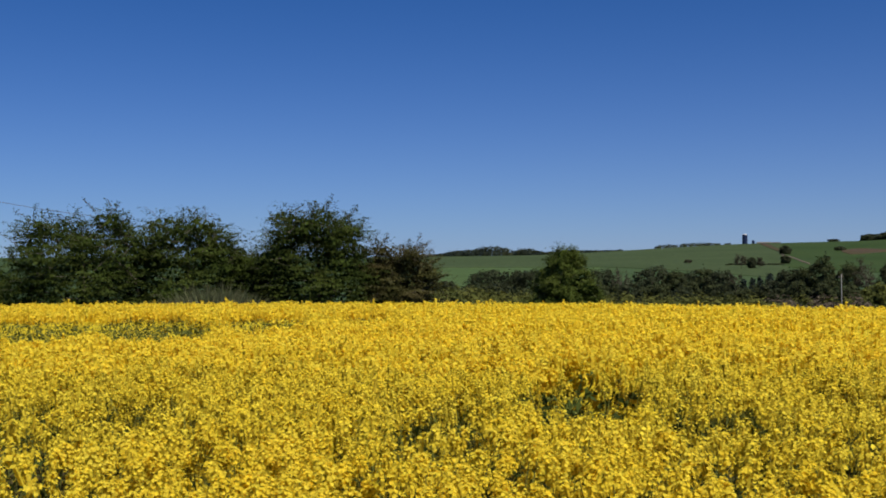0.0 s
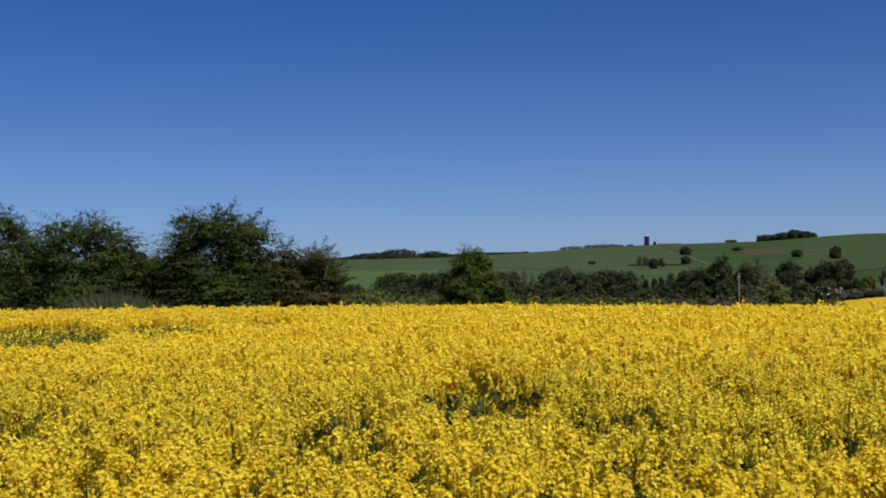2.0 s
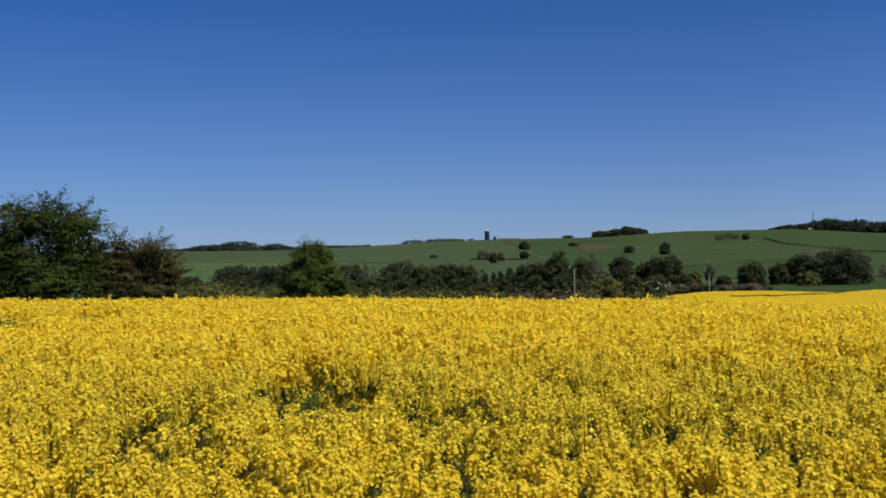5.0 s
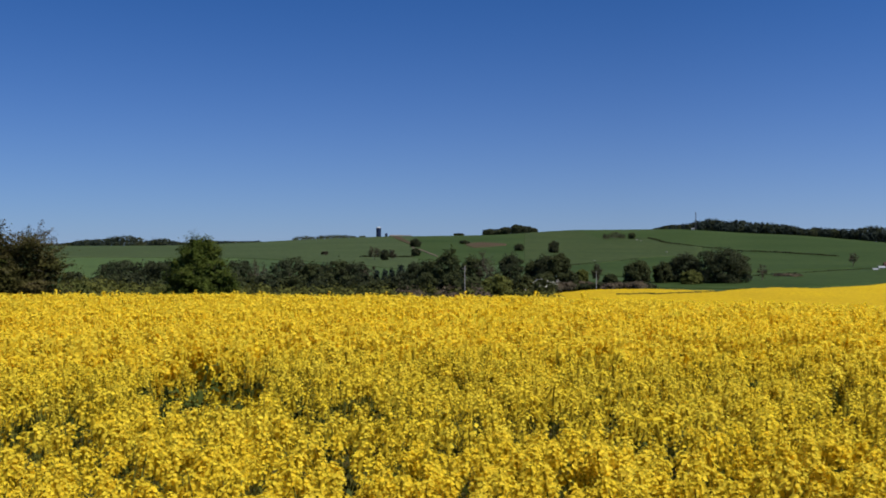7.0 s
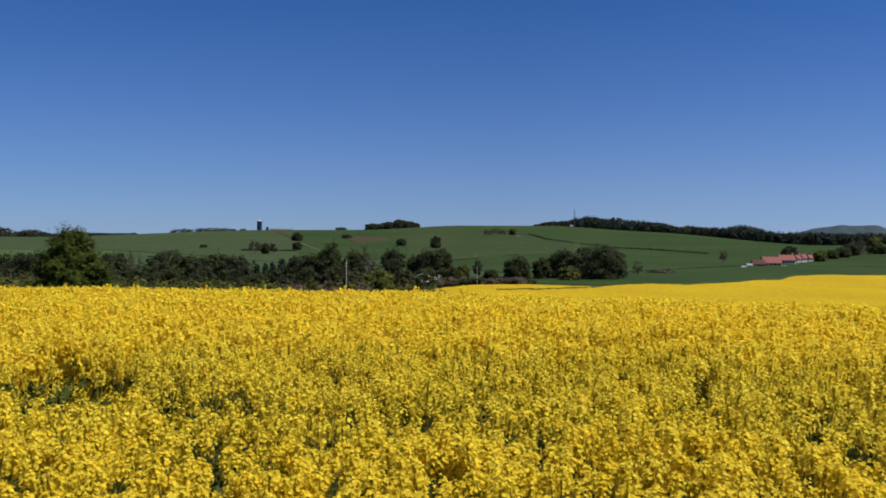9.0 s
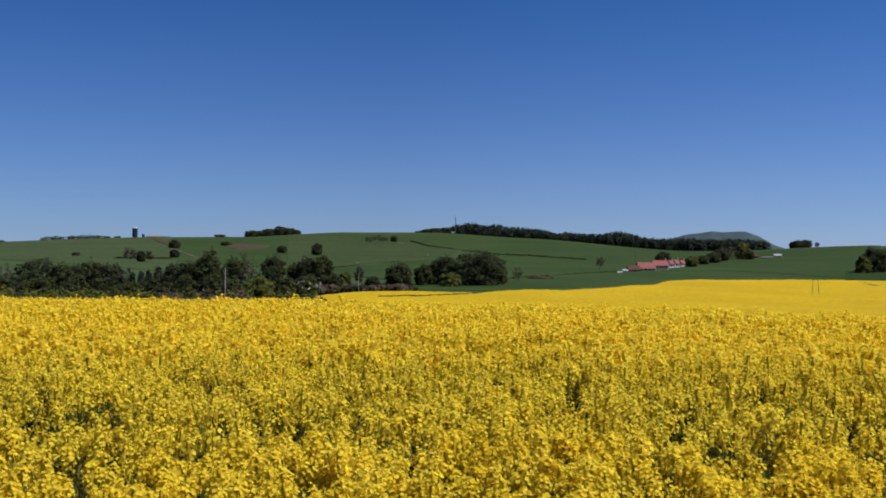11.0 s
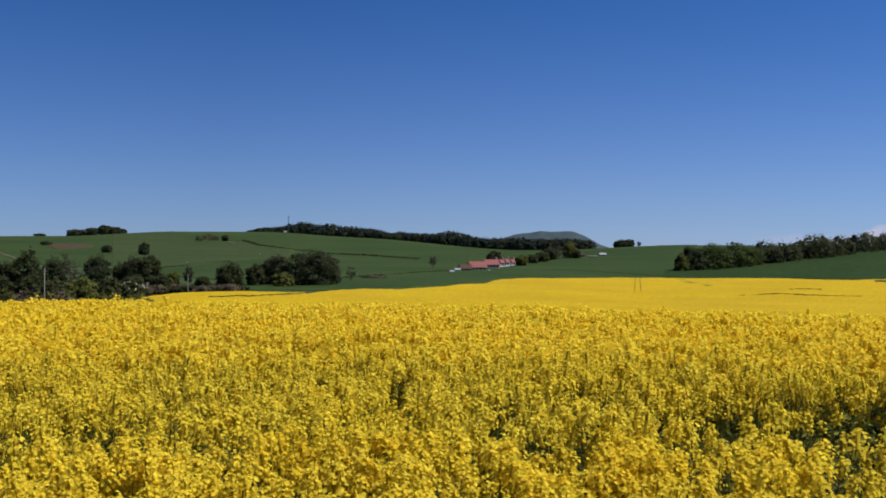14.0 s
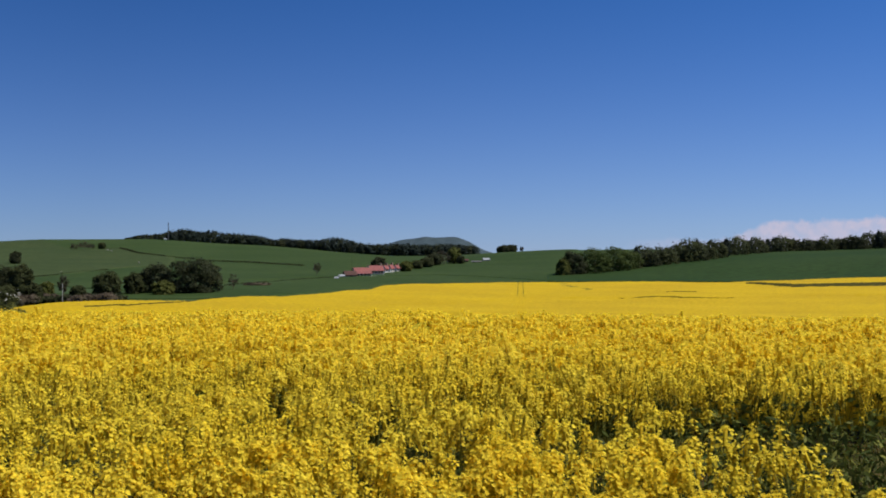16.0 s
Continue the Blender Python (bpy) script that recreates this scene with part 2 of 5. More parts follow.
def height(az, r):
    """Ground height at bearing az (degrees clockwise from +y) and distance r; arrays allowed."""
    az, r = np.broadcast_arrays(np.asarray(az, float), np.asarray(r, float))
    i = np.clip(np.searchsorted(AZ, az) - 1, 0, len(AZ) - 2)
    u = (az - AZ[i]) / (AZ[i + 1] - AZ[i])
    u = 0.5 * u + 0.5 * u * u * (3 - 2 * u)
    k = np.clip(np.searchsorted(RAD, r) - 1, 0, len(RAD) - 2)

    def level(j):
        j = np.clip(j, 0, len(RAD) - 1)
        return HTS[j, i] * (1 - u) + HTS[j, i + 1] * u
    h0, h1, h2, h3 = level(k - 1), level(k), level(k + 1), level(k + 2)
    r0, r1, r2, r3 = (RAD[np.clip(k + d, 0, len(RAD) - 1)] for d in (-1, 0, 1, 2))
    d = r2 - r1
    s = (h2 - h1) / d
    sa_ = np.where(r1 > r0, (h1 - h0) / np.maximum(r1 - r0, 1e-6), s)
    sb_ = np.where(r3 > r2, (h3 - h2) / np.maximum(r3 - r2, 1e-6), s)
    m1 = np.where(sa_ * s > 0, 2 * sa_ * s / (sa_ + s + 1e-12), 0)
    m2 = np.where(sb_ * s > 0, 2 * sb_ * s / (sb_ + s + 1e-12), 0)
    t = (r - r1) / d
    return (2 * t**3 - 3 * t**2 + 1) * h1 + (t**3 - 2 * t**2 + t) * d * m1 + (3 * t**2 - 2 * t**3) * h2 + (t**3 - t**2) * d * m2


def spot(az, r, up=0.0):
    a = radians(az)
    return Vector((r * math.sin(a), r * math.cos(a), float(height(az, r)) + up))


def polar(az, r, z):
    a = np.radians(az)
    return np.stack([r * np.sin(a), r * np.cos(a), z], -1)


# ---- mesh helpers ----
def mesh_of(name, verts, quads, mats, slots=None, smooth=False):
    """A mesh from arrays: verts (n,3), quads (m,4)."""
    verts, quads = np.asarray(verts, np.float32).reshape(-1, 3), np.asarray(quads, np.int32).reshape(-1, 4)
    me = bpy.data.meshes.new(name)
    me.vertices.add(len(verts))
    me.vertices.foreach_set("co", verts.ravel())
    me.loops.add(quads.size)
    me.loops.foreach_set("vertex_index", quads.ravel())
    me.polygons.add(len(quads))
    me.polygons.foreach_set("loop_start", np.arange(0, quads.size, 4, dtype=np.int32))
    me.polygons.foreach_set("loop_total", np.full(len(quads), 4, np.int32))
    for m in mats:
        me.materials.append(M[m] if isinstance(m, str) else m)
    if slots is not None:
        me.polygons.foreach_set("material_index", np.asarray(slots, np.int32))
    if smooth:
        me.polygons.foreach_set("use_smooth", np.ones(len(quads), bool))
    me.update(calc_edges=True)
    me.validate()
    return me


def part(name, me, parent, label=""):
    ob = new(name, me)
    ob.parent = parent
    return tagged(ob, label)


def from_bm(name, bm, mat):
    me = bpy.data.meshes.new(name)
    bmesh.ops.recalc_face_normals(bm, faces=bm.faces)
    bm.to_mesh(me)
    bm.free()
    me.materials.append(M[mat] if isinstance(mat, str) else mat)
    return me


def grid_quads(n, m):
    """Quads of an n x m grid of points."""
    i = np.arange((n - 1) * (m - 1))
    a = (i // (m - 1)) * m + i % (m - 1)
    return np.stack([a, a + 1, a + m + 1, a + m], 1)


def tube(points, radii, sides=5):
    """A tapered tube along points."""
    pts = [Vector(p) for p in points]
    vs = []
    for i, p in enumerate(pts):
        d = (pts[min(i + 1, len(pts) - 1)] - pts[max(i - 1, 0)]).normalized()
        q = d.to_track_quat("Z", "X")
        for k in range(sides):
            a = 2 * math.pi * k / sides
            vs.append(p + q @ Vector((math.cos(a), math.sin(a), 0)) * radii[i])
    qs = [(i * sides + k, i * sides + (k + 1) % sides, (i + 1) * sides + (k + 1) % sides, (i + 1) * sides + k)
          for i in range(len(pts) - 1) for k in range(sides)]
    return np.array([tuple(v) for v in vs]), np.array(qs)


def joined(pieces):
    vs, qs, off = [], [], 0
    for v, q in pieces:
        vs.append(v)
        qs.append(np.asarray(q) + off)
        off += len(v)
    return np.concatenate(vs), np.concatenate(qs)


def unit(v):
    return v / np.maximum(np.linalg.norm(v, axis=-1, keepdims=True), 1e-9)


def cards(rng, centres, size, up=0.5, long=1.5, out=None, rough=1.0):
    """One small leaf quad at each centre, turned at random, with normals leaning upwards and, where given, outwards."""
    n = len(centres)
    nrm = unit(rng.normal(size=(n, 3)) * rough + np.array([0, 0, up]) + (0 if out is None else out))
    u = unit(np.cross(nrm, rng.normal(size=(n, 3))))
    v = np.cross(nrm, u)
    s = size * rng.uniform(0.6, 1.35, (n, 1))
    u, v = u * s * long * 0.5, v * s * 0.5
    c = centres
    verts = np.stack([c - u, c - v, c + u, c + v], 1).reshape(-1, 3)
    return verts, np.arange(4 * n).reshape(n, 4)


# ---- ground ----
def ground():
    az = np.concatenate([np.arange(-180, -45, 5.0), np.arange(-45, 105, 0.75), np.arange(105, 180.1, 5.0)])
    r = np.concatenate([[0.0, 1, 2], np.arange(4, 40, 2), np.arange(40, 120, 5), np.arange(120, 520, 10), np.arange(520, 1100, 20),
                        np.geomspace(1100, 4700, 16)])
    A, R = np.meshgrid(az, r, indexing="ij")
    tagged(new("ground", mesh_of("ground", polar(A, R, height(A, R)), grid_quads(len(az), len(r)), ["ground"], smooth=True)),
           "rolling farmland with green pasture and soil", "ground", kind="structure")


def parcel(name, label, mat, az0, az1, r0, r1, up=0.25, step=0.4, cols=28):
    """A field laid over the ground between the distances r0(az) and r1(az)."""
    az = np.concatenate([[az0 - 0.07, az0], np.arange(az0 + 0.01, az1, step), [az1, az1 + 0.07]])
    s = np.concatenate([[0, 0.001], np.linspace(0.002, 0.998, cols - 4), [0.999, 1]])
    near, far = np.vectorize(r0)(az), np.vectorize(r1)(az)
    R = near[:, None] * (1 - s) + far[:, None] * s
    A = np.repeat(az[:, None], cols, 1)
    edge = np.ones_like(R) * up
    edge[:, 0] = edge[:, -1] = edge[0] = edge[-1] = -0.4 if up > 0.1 else 0.01
    return tagged(new(name, mesh_of(name, polar(A, R, height(A, R) + edge), grid_quads(len(az), cols), [mat], smooth=True)), label, "field", kind="structure")


ground()


def line(*pairs):
    xs, ys = pairs[0::2], pairs[1::2]
    return lambda a: float(np.interp(a, xs, ys))


parcel("field_pasture", "pale green pasture on the lower slope", "green_light", -2, 12, line(0, 290), line(-2, 500, 12, 480))
parcel("field_slope", "green cereal field below the silo", "green", 0, 21.5, line(0, 510, 12, 490, 21, 380), line(0, 1050), cols=40)
parcel("field_rise", "dark green cereal field on the hill", "green_dark", 21.2, 46.0, line(21, 480, 26, 420, 34, 275, 46, 420), line(21, 1020, 46, 1020), cols=48)
parcel("field_brow", "grazed pasture on the hillside below the brow", "grazed", 27.2, 36.4, line(27.2, 430, 29.6, 424, 31.6, 456, 33.96, 527, 36.4, 560), line(27.2, 960, 30, 930, 31.4, 795, 32.9, 818, 33.7, 821, 34.6, 735, 35.95, 692, 36.4, 680), up=0.5, cols=40)
parcel("field_strip", "strip of dense green cereal behind the yellow crop", "green_dark", 30, 56, line(30, 225, 40, 215, 47, 285, 52, 330, 56, 365), line(30, 270, 34, 270, 46, 415, 52, 480, 56, 480))
parcel("field_farm", "green cereal field running up to the farm", "green_dark", 45.6, 57.6, line(46, 405, 50, 440, 57, 380), line(46, 1000, 60, 840), up=0.4, cols=44)
parcel("field_wood", "dark green cereal field below the wood", "green_deep", 56, 95, line(56, 383, 95, 383), line(56, 445, 62, 490, 72, 680, 95, 700), up=0.5)
parcel("ploughed_patch", "reddish ploughed patch on the hillside", "ploughed", 24.1, 26.2, line(24.1, 690, 24.5, 650, 25.2, 662, 26.2, 690), line(24.1, 715, 24.8, 755, 25.6, 738, 26.2, 720), up=0.5)
parcel("farm_track", "brown bare earth beside the hilltop farm", "ploughed", 20.2, 21.15, line(20.2, 905, 20.6, 800, 21.15, 690), line(20.2, 965, 20.6, 900, 21.15, 745), up=0.5, step=0.1, cols=6)
parcel("farm_track", "pale dirt track climbing the hillside", "track", 21.2, 22.55, line(21.2, 640, 21.75, 592, 22.1, 543, 22.55, 500), line(21.2, 655, 21.75, 606, 22.1, 560, 22.55, 512), up=0.5, step=0.1, cols=6)


# ---- far field of rape ----
def far_edge(a):
    return float(np.interp(a, [26.6, 28, 29.05, 29.95, 30.95, 33.6, 37.3, 37.7, 38.9, 40.3, 42, 43.7, 45.4, 46.7, 46.95, 47.4, 50, 52.3, 55.7, 60, 65.3, 67.3, 69.3, 76, 95],
                           [177, 180, 184, 188, 192.5, 194.5, 191.5, 195.5, 203, 208.5, 210.5, 222.5, 248, 255, 274, 285.5, 303, 325, 357.5, 362, 357, 369.5, 381, 384, 400]))


def far_crop():
    """The canopy of the crop beyond the brow, one sheet at the height of the plants, with tramlines and bare strips sunk in it."""
    az = np.unique(np.round(np.concatenate([np.arange(26.8, 59, 0.2), np.arange(59, 66, 0.08), np.arange(66, 95, 0.2), np.arange(54.2, 54.96, 0.02)]), 3))
    s = np.concatenate([np.linspace(0, 0.03, 5), np.linspace(0.06, 0.3, 9), np.linspace(0.31, 1, 96), np.linspace(0.612, 0.66, 20)])
    s = np.unique(s)
    A = np.repeat(az[:, None], len(s), 1)
    end = np.vectorize(far_edge)(az)
    R = 16.0 + (end[:, None] - 16.0) * s
    rng = np.random.default_rng(5)
    X = polar(A, R, np.zeros_like(R))
    bump = np.array([noise.noise(Vector((x * 0.05, y * 0.05, 3.0))) for x, y, _ in X.reshape(-1, 3)]).reshape(A.shape)
    Z = height(A, R) + 1.08 + 0.25 * bump * (R > 60) + rng.uniform(-0.05, 0.05, A.shape) * (R > 60)
    Z -= np.clip((22.0 - R) / 3.0, 0, 1) * 0.9
    slot = np.zeros(A.shape, int)
    patchy = rng.uniform(size=len(s))[None, :] > 0.5
    wheel = (np.abs(np.abs(A - 54.58) - np.degrees(0.68 / R)) < 0.016) & (R > 238) & (R < 345) & patchy
    wob = np.interp(az, np.arange(20, 100, 0.35), rng.uniform(-1, 1, 229))[:, None]
    scar = (A > 59.3) & (A < 65.6) & (np.abs(R - np.interp(A, [59.3, 62, 63, 65.6], [230, 240, 234, 233]) - 1.5 * wob) < np.interp(A, [59.3, 61, 62.5, 64, 65.6], [0.1, 0.7, 1.5, 1.1, 0.1]) + 0.7 * wob)
    nick = (A > 62.2) & (A < 63.7) & (np.abs(R - 268 - 2 * wob) < 0.9)
    arc = (A > 56.6) & (A < 58.3) & (np.abs(R - np.interp(A, [56.6, 57.2, 58.3], [350, 318, 284])) < 2.2) & patchy
    bend = np.interp(A, [66, 67.3, 68.6, 72.9, 80], [352, 331, 312, 318, 325])
    strip = (A > 66.2) & (np.abs(R - bend) < np.interp(A, [66, 67.3, 69, 74], [2.5, 15, 14, 11]) - 2 * wob)
    seam = (A > 32.0) & (A < 37.5) & (np.abs(R - np.interp(A, [32, 34, 36, 37.5], [174, 177, 183, 190]) - 2 * wob) < 1.0 + 0.7 * wob)
    wheel |= arc
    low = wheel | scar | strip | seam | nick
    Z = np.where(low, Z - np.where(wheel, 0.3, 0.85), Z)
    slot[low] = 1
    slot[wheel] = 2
    quads = grid_quads(len(az), len(s))
    Z[:, -1] -= 1.3
    Z[0] -= 1.3
    flat = slot.ravel()[quads].max(1)
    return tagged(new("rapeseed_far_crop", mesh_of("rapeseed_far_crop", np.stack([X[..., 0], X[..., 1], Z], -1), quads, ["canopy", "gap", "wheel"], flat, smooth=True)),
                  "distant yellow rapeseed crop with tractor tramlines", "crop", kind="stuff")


far_crop()


# ---- near crop of rape ----
# thin places in the crop: bearing, distance, half sizes, share of plants missing
GAPS = [(-12.0, 17.4, 3.2, 3.0, 0.92), (-17.8, 17.6, 3.2, 2.8, 0.92), (-6.3, 17.9, 2.4, 1.9, 0.8), (-1.0, 18.4, 1.8, 1.2, 0.75),
        (10.3, 7.7, 3.3, 1.12, 0.97), (8.6, 8.9, 0.8, 0.5, 0.9), (51.0, 7.5, 1.6, 0.5, 0.6), (16.4, 6.76, 0.9, 0.5, 0.9), (15.5, 5.6, 0.9, 0.4, 0.88), (3.5, 7.2, 0.8, 0.42, 0.85), (9.9, 9.5, 0.7, 0.6, 0.85),
        (43.0, 7.6, 1.0, 0.7, 0.8), (46.6, 8.3, 0.8, 0.7, 0.8), (48.5, 6.3, 1.0, 0.45, 0.85), (28.2, 6.1, 0.7, 0.4, 0.9), (53.9, 6.8, 1.5, 0.45, 0.8),
        (58.0, 6.5, 1.8, 0.5, 0.8), (61.5, 7.1, 4.5, 0.8, 0.62), (65.6, 7.05, 3.0, 1.2, 0.8), (69.0, 7.05, 2.8, 1.4, 0.86), (73.0, 7.05, 4.0, 1.65, 0.96), (72.5, 5.0, 3.2, 0.6, 0.45), (66.0, 5.3, 1.2, 0.35, 0.5)]


def near_edge(a):
    return np.interp(a, [-30, -18, 0, 11, 22, 28, 33, 40, 50, 57, 65, 80], [28, 26.5, 24.5, 24.5, 22.5, 24, 22.5, 21, 19.6, 18.8, 18.2, 18.0])


def raceme(rng, flowers, quads_each, sides=4, core=1.3):
    """A head of rape: a rounded column of open flowers round a thin green axis, buds at its tip, young pods below and its stalk. Returns quads (n,4,3) and slots."""
    q, slot = [], []
    tall, wide = rng.uniform(0.075, 0.12), rng.uniform(0.028, 0.042)

    def girth(g):
        return wide * float(np.interp(g, [0, 0.12, 0.35, 0.7, 1.0], [0.35, 0.78, 1.0, 0.9, 0.6]))

    def stick(a, b, w, kind):
        d = unit(np.cross(b - a, rng.normal(size=3))) * w
        q.append([a - d, a + d, b + d * 0.8, b - d * 0.8])
        slot.append(kind)

    loops = [[np.array([math.cos(k * 6.2832 / sides), math.sin(k * 6.2832 / sides), 0]) * girth(g) * (rng.uniform(0.3, 0.5) if sides > 3 else rng.uniform(0.5, 0.75)) + np.array([0, 0, -tall * g + rng.uniform(-0.008, 0.008)])
              for k in range(sides)] for g in ((0.08, 0.9) if sides > 3 else (0.06, core))]
    for k in range(sides):
        q.append([loops[0][k], loops[1][k], loops[1][(k + 1) % sides], loops[0][(k + 1) % sides]])
        slot.append(1 if sides > 3 else 0)
    for i in range(flowers):
        g = ((i + 0.5) / flowers) ** 1.25
        a = i * 2.4 + rng.uniform(-0.4, 0.4)
        rad = girth(g) * rng.uniform(0.7, 1.2)
        c = np.array([rad * math.cos(a), rad * math.sin(a), -tall * g + 0.006]) + rng.normal(size=3) * 0.005
        nrm = unit(np.array([math.cos(a), math.sin(a), float(np.interp(g, [0, 0.3, 1], [2.2, 0.9, 0.3]))]) + rng.normal(size=3) * 0.42)
        u = unit(np.cross(nrm, rng.normal(size=3)))
        v = np.cross(nrm, u)
        s = rng.uniform(0.0066, 0.0108)
        if quads_each == 2:
            for e in (v, -v):
                q.append([c - u * s, c + u * s, c + (u * 0.6 + e) * s + nrm * s * 0.35, c + (-u * 0.6 + e) * s + nrm * s * 0.35])
                slot.append(0)
        else:
            s *= (40 / max(flowers, 6)) ** 0.42
            q.append([c - u * s, c - v * s, c + u * s, c + v * s])
            slot.append(0)
    if sides > 3:
        a = rng.uniform(0, 6.28)
        d = np.array([math.cos(a), math.sin(a), 0]) * 0.007
        q.append([np.array([0, 0, -0.01]) - d, np.array([0, 0, -0.01]) + d, np.array([0, 0, 0.012]) + d * 0.7, np.array([0, 0, 0.012]) - d * 0.7])
        slot.append(1)
        for _ in range(4):
            a, z = rng.uniform(0, 6.28), -tall - rng.uniform(0.0, 0.09)
            foot = np.array([0, 0, z])
            stick(foot, foot + np.array([math.cos(a) * 0.035, math.sin(a) * 0.035, rng.uniform(0.005, 0.03)]), 0.0016, 2)
    lean = np.array([rng.uniform(-0.06, 0.06), rng.uniform(-0.06, 0.06), -0.5])
    w = 0.0028 if quads_each > 1 else 0.0024
    a = rng.uniform(0, 6.28)
    d = np.array([math.cos(a), math.sin(a), 0]) * w
    top = np.array([0, 0, -0.02])
    if sides > 3:
        q.append([top - d, top + d, d * 1.4 + lean, -d * 1.4 + lean])
        slot.append(2)
    return np.array(q), np.array(slot)


def canopy_lift(x, y):
    """How far the heads stand above or below the mean height of the crop."""
    return np.array([0.07 * noise.noise(Vector((a * 0.7, b * 0.7, 0))) + 0.05 * noise.noise(Vector((a * 2.6, b * 2.6, 5))) for a, b in zip(x, y)])


def in_gap(az, r):
    """The share of plants missing at each place."""
    out = np.zeros(len(az))
    for ga, gr, wa, wr, share in GAPS:
        out = np.maximum(out, share * (((az - ga) / wa) ** 2 + ((r - gr) / wr) ** 2 < 1))
    return out


def stoop(az, r):
    """How much lower the plants stand on the near side of a thin place."""
    out = np.zeros(len(az))
    for ga, gr, wa, wr, share in GAPS:
        d = (gr - r) / wr
        out = np.maximum(out, share * (np.abs(az - ga) < wa) * np.clip(1 - np.abs(d - 1.0) / 1.0, 0, 1))
    return out


def crop_band(name, label, seed, r0, r1, density, flowers, quads_each, variants=10, leaves=0, tall=1.0, sides=4, az0=-20.5, az1=75.0):
    rng = np.random.default_rng(seed)
    plants = int(density / 5 * 0.5 * radians(az1 - az0) * (r1 * r1 - r0 * r0))
    az = rng.uniform(az0, az1, plants)
    r = np.sqrt(rng.uniform(r0 * r0, r1 * r1, plants))
    foot = polar(az, r, np.zeros(plants))
    thin = np.array([noise.noise(Vector((x * 0.8, y * 0.8, 9))) for x, y, _ in foot])
    hole = in_gap(az, r)
    keep = (r < near_edge(az)) & (r * np.cos(np.radians(az - 30)) > 1.9) & (rng.uniform(size=plants) >= hole) & (rng.uniform(-0.9, 0.5, plants) < thin + 0.55)
    foot, hole = foot[keep], hole[keep]
    far = r0 > 12
    level = 1.15 + canopy_lift(foot[:, 0], foot[:, 1]) * (0.6 if far else 1.0) + rng.normal(size=len(foot)) * (0.012 if far else 0.035) - 0.25 * hole + (0.06 if far else 0.0)
    level -= 0.07 * np.clip((r[keep] - near_edge(az[keep]) + 4) / 4, 0, 1) * (az[keep] > 28)
    level -= (0.13 if far else 0.08) * stoop(az[keep], r[keep])
    level += np.where(rng.uniform(size=len(foot)) < 0.03, rng.uniform(0.04, 0.12, len(foot)), 0) * (0.0 if far else 1.0)
    own = rng.integers(0, len(foot), len(foot) * 5)
    reach = np.sqrt(rng.uniform(size=len(own))) * 0.24
    turn = rng.uniform(0, 6.28, len(own))
    base = foot[own].copy()
    base[:, 0] += reach * np.cos(turn)
    base[:, 1] += reach * np.sin(turn)
    bz, br = np.degrees(np.arctan2(base[:, 0], base[:, 1])), np.hypot(base[:, 0], base[:, 1])
    stay = rng.uniform(size=len(base)) >= in_gap(bz, br) * 0.9
    base, own, reach, bz, br = base[stay], own[stay], reach[stay], bz[stay], br[stay]
    n = len(base)
    base[:, 2] = height(bz, br) + level[own] - reach * 0.22 - rng.uniform(0, 0.06, n) - np.where(rng.uniform(size=n) < (0.06 if far else 0.28), rng.uniform(0.05, 0.2, n), 0)
    if far:
        base[:, 2] += np.where(rng.uniform(size=n) < np.where(bz > 28, 0.004, 0.02), rng.uniform(0.04, 0.12, n), 0)
    pick = rng.integers(0, variants, n)
    allq, alls = [], []
    for k in range(variants):
        q, slot = raceme(rng, flowers, quads_each, sides, 0.9 if r0 < 12 else 1.35)
        idx = np.nonzero(pick == k)[0]
        a = rng.uniform(0, 6.28, len(idx))
        c, s = np.cos(a), np.sin(a)
        sc = rng.uniform(0.6, 0.95, len(idx)) if r0 < 4 else rng.uniform(0.8, 1.2, len(idx)) if r0 < 5 else rng.uniform(0.9, 1.35, len(idx)) if r0 < 9 else rng.uniform(1.05, 1.5, len(idx))
        tx, ty = rng.normal(size=(2, len(idx))) * 0.16
        x = q[..., 0][None] * c[:, None, None] - q[..., 1][None] * s[:, None, None] + q[..., 2][None] * tx[:, None, None]
        y = q[..., 0][None] * s[:, None, None] + q[..., 1][None] * c[:, None, None] + q[..., 2][None] * ty[:, None, None]
        z = np.broadcast_to(q[..., 2][None] * np.where(slot == 2, 1.0, tall)[None, :, None], x.shape)
        v = np.stack([x, y, z], -1) * sc[:, None, None, None] + base[idx][:, None, None, :]
        allq.append(v.reshape(-1, 4, 3))
        alls.append(np.tile(slot, len(idx)))
    if leaves:
        m = int(leaves * 0.5 * radians(az1 - az0) * (r1 * r1 - r0 * r0))
        la, lr = rng.uniform(az0, az1, m), np.sqrt(rng.uniform(r0 * r0, r1 * r1, m))
        k = (lr < near_edge(la)) & (lr * np.cos(np.radians(la - 30)) > 2.0)
        la, lr = la[k], lr[k]
        lb = polar(la, lr, height(la, lr) + rng.uniform(0.35, 0.9, len(la)))
        lv, _ = cards(rng, lb, 0.035 if r1 < 14 else 0.06, 0.3, 2.8)
        allq.append(lv.reshape(-1, 4, 3))
        alls.append(np.full(len(la), 3))
    m = int((1300 if r0 < 12 else 600) * 0.5 * radians(az1 - az0) * (r1 * r1 - r0 * r0))
    la, lr = rng.uniform(az0, az1, m), np.sqrt(rng.uniform(r0 * r0, r1 * r1, m))
    k = in_gap(la, lr) > 0.5
    la, lr = la[k], lr[k]
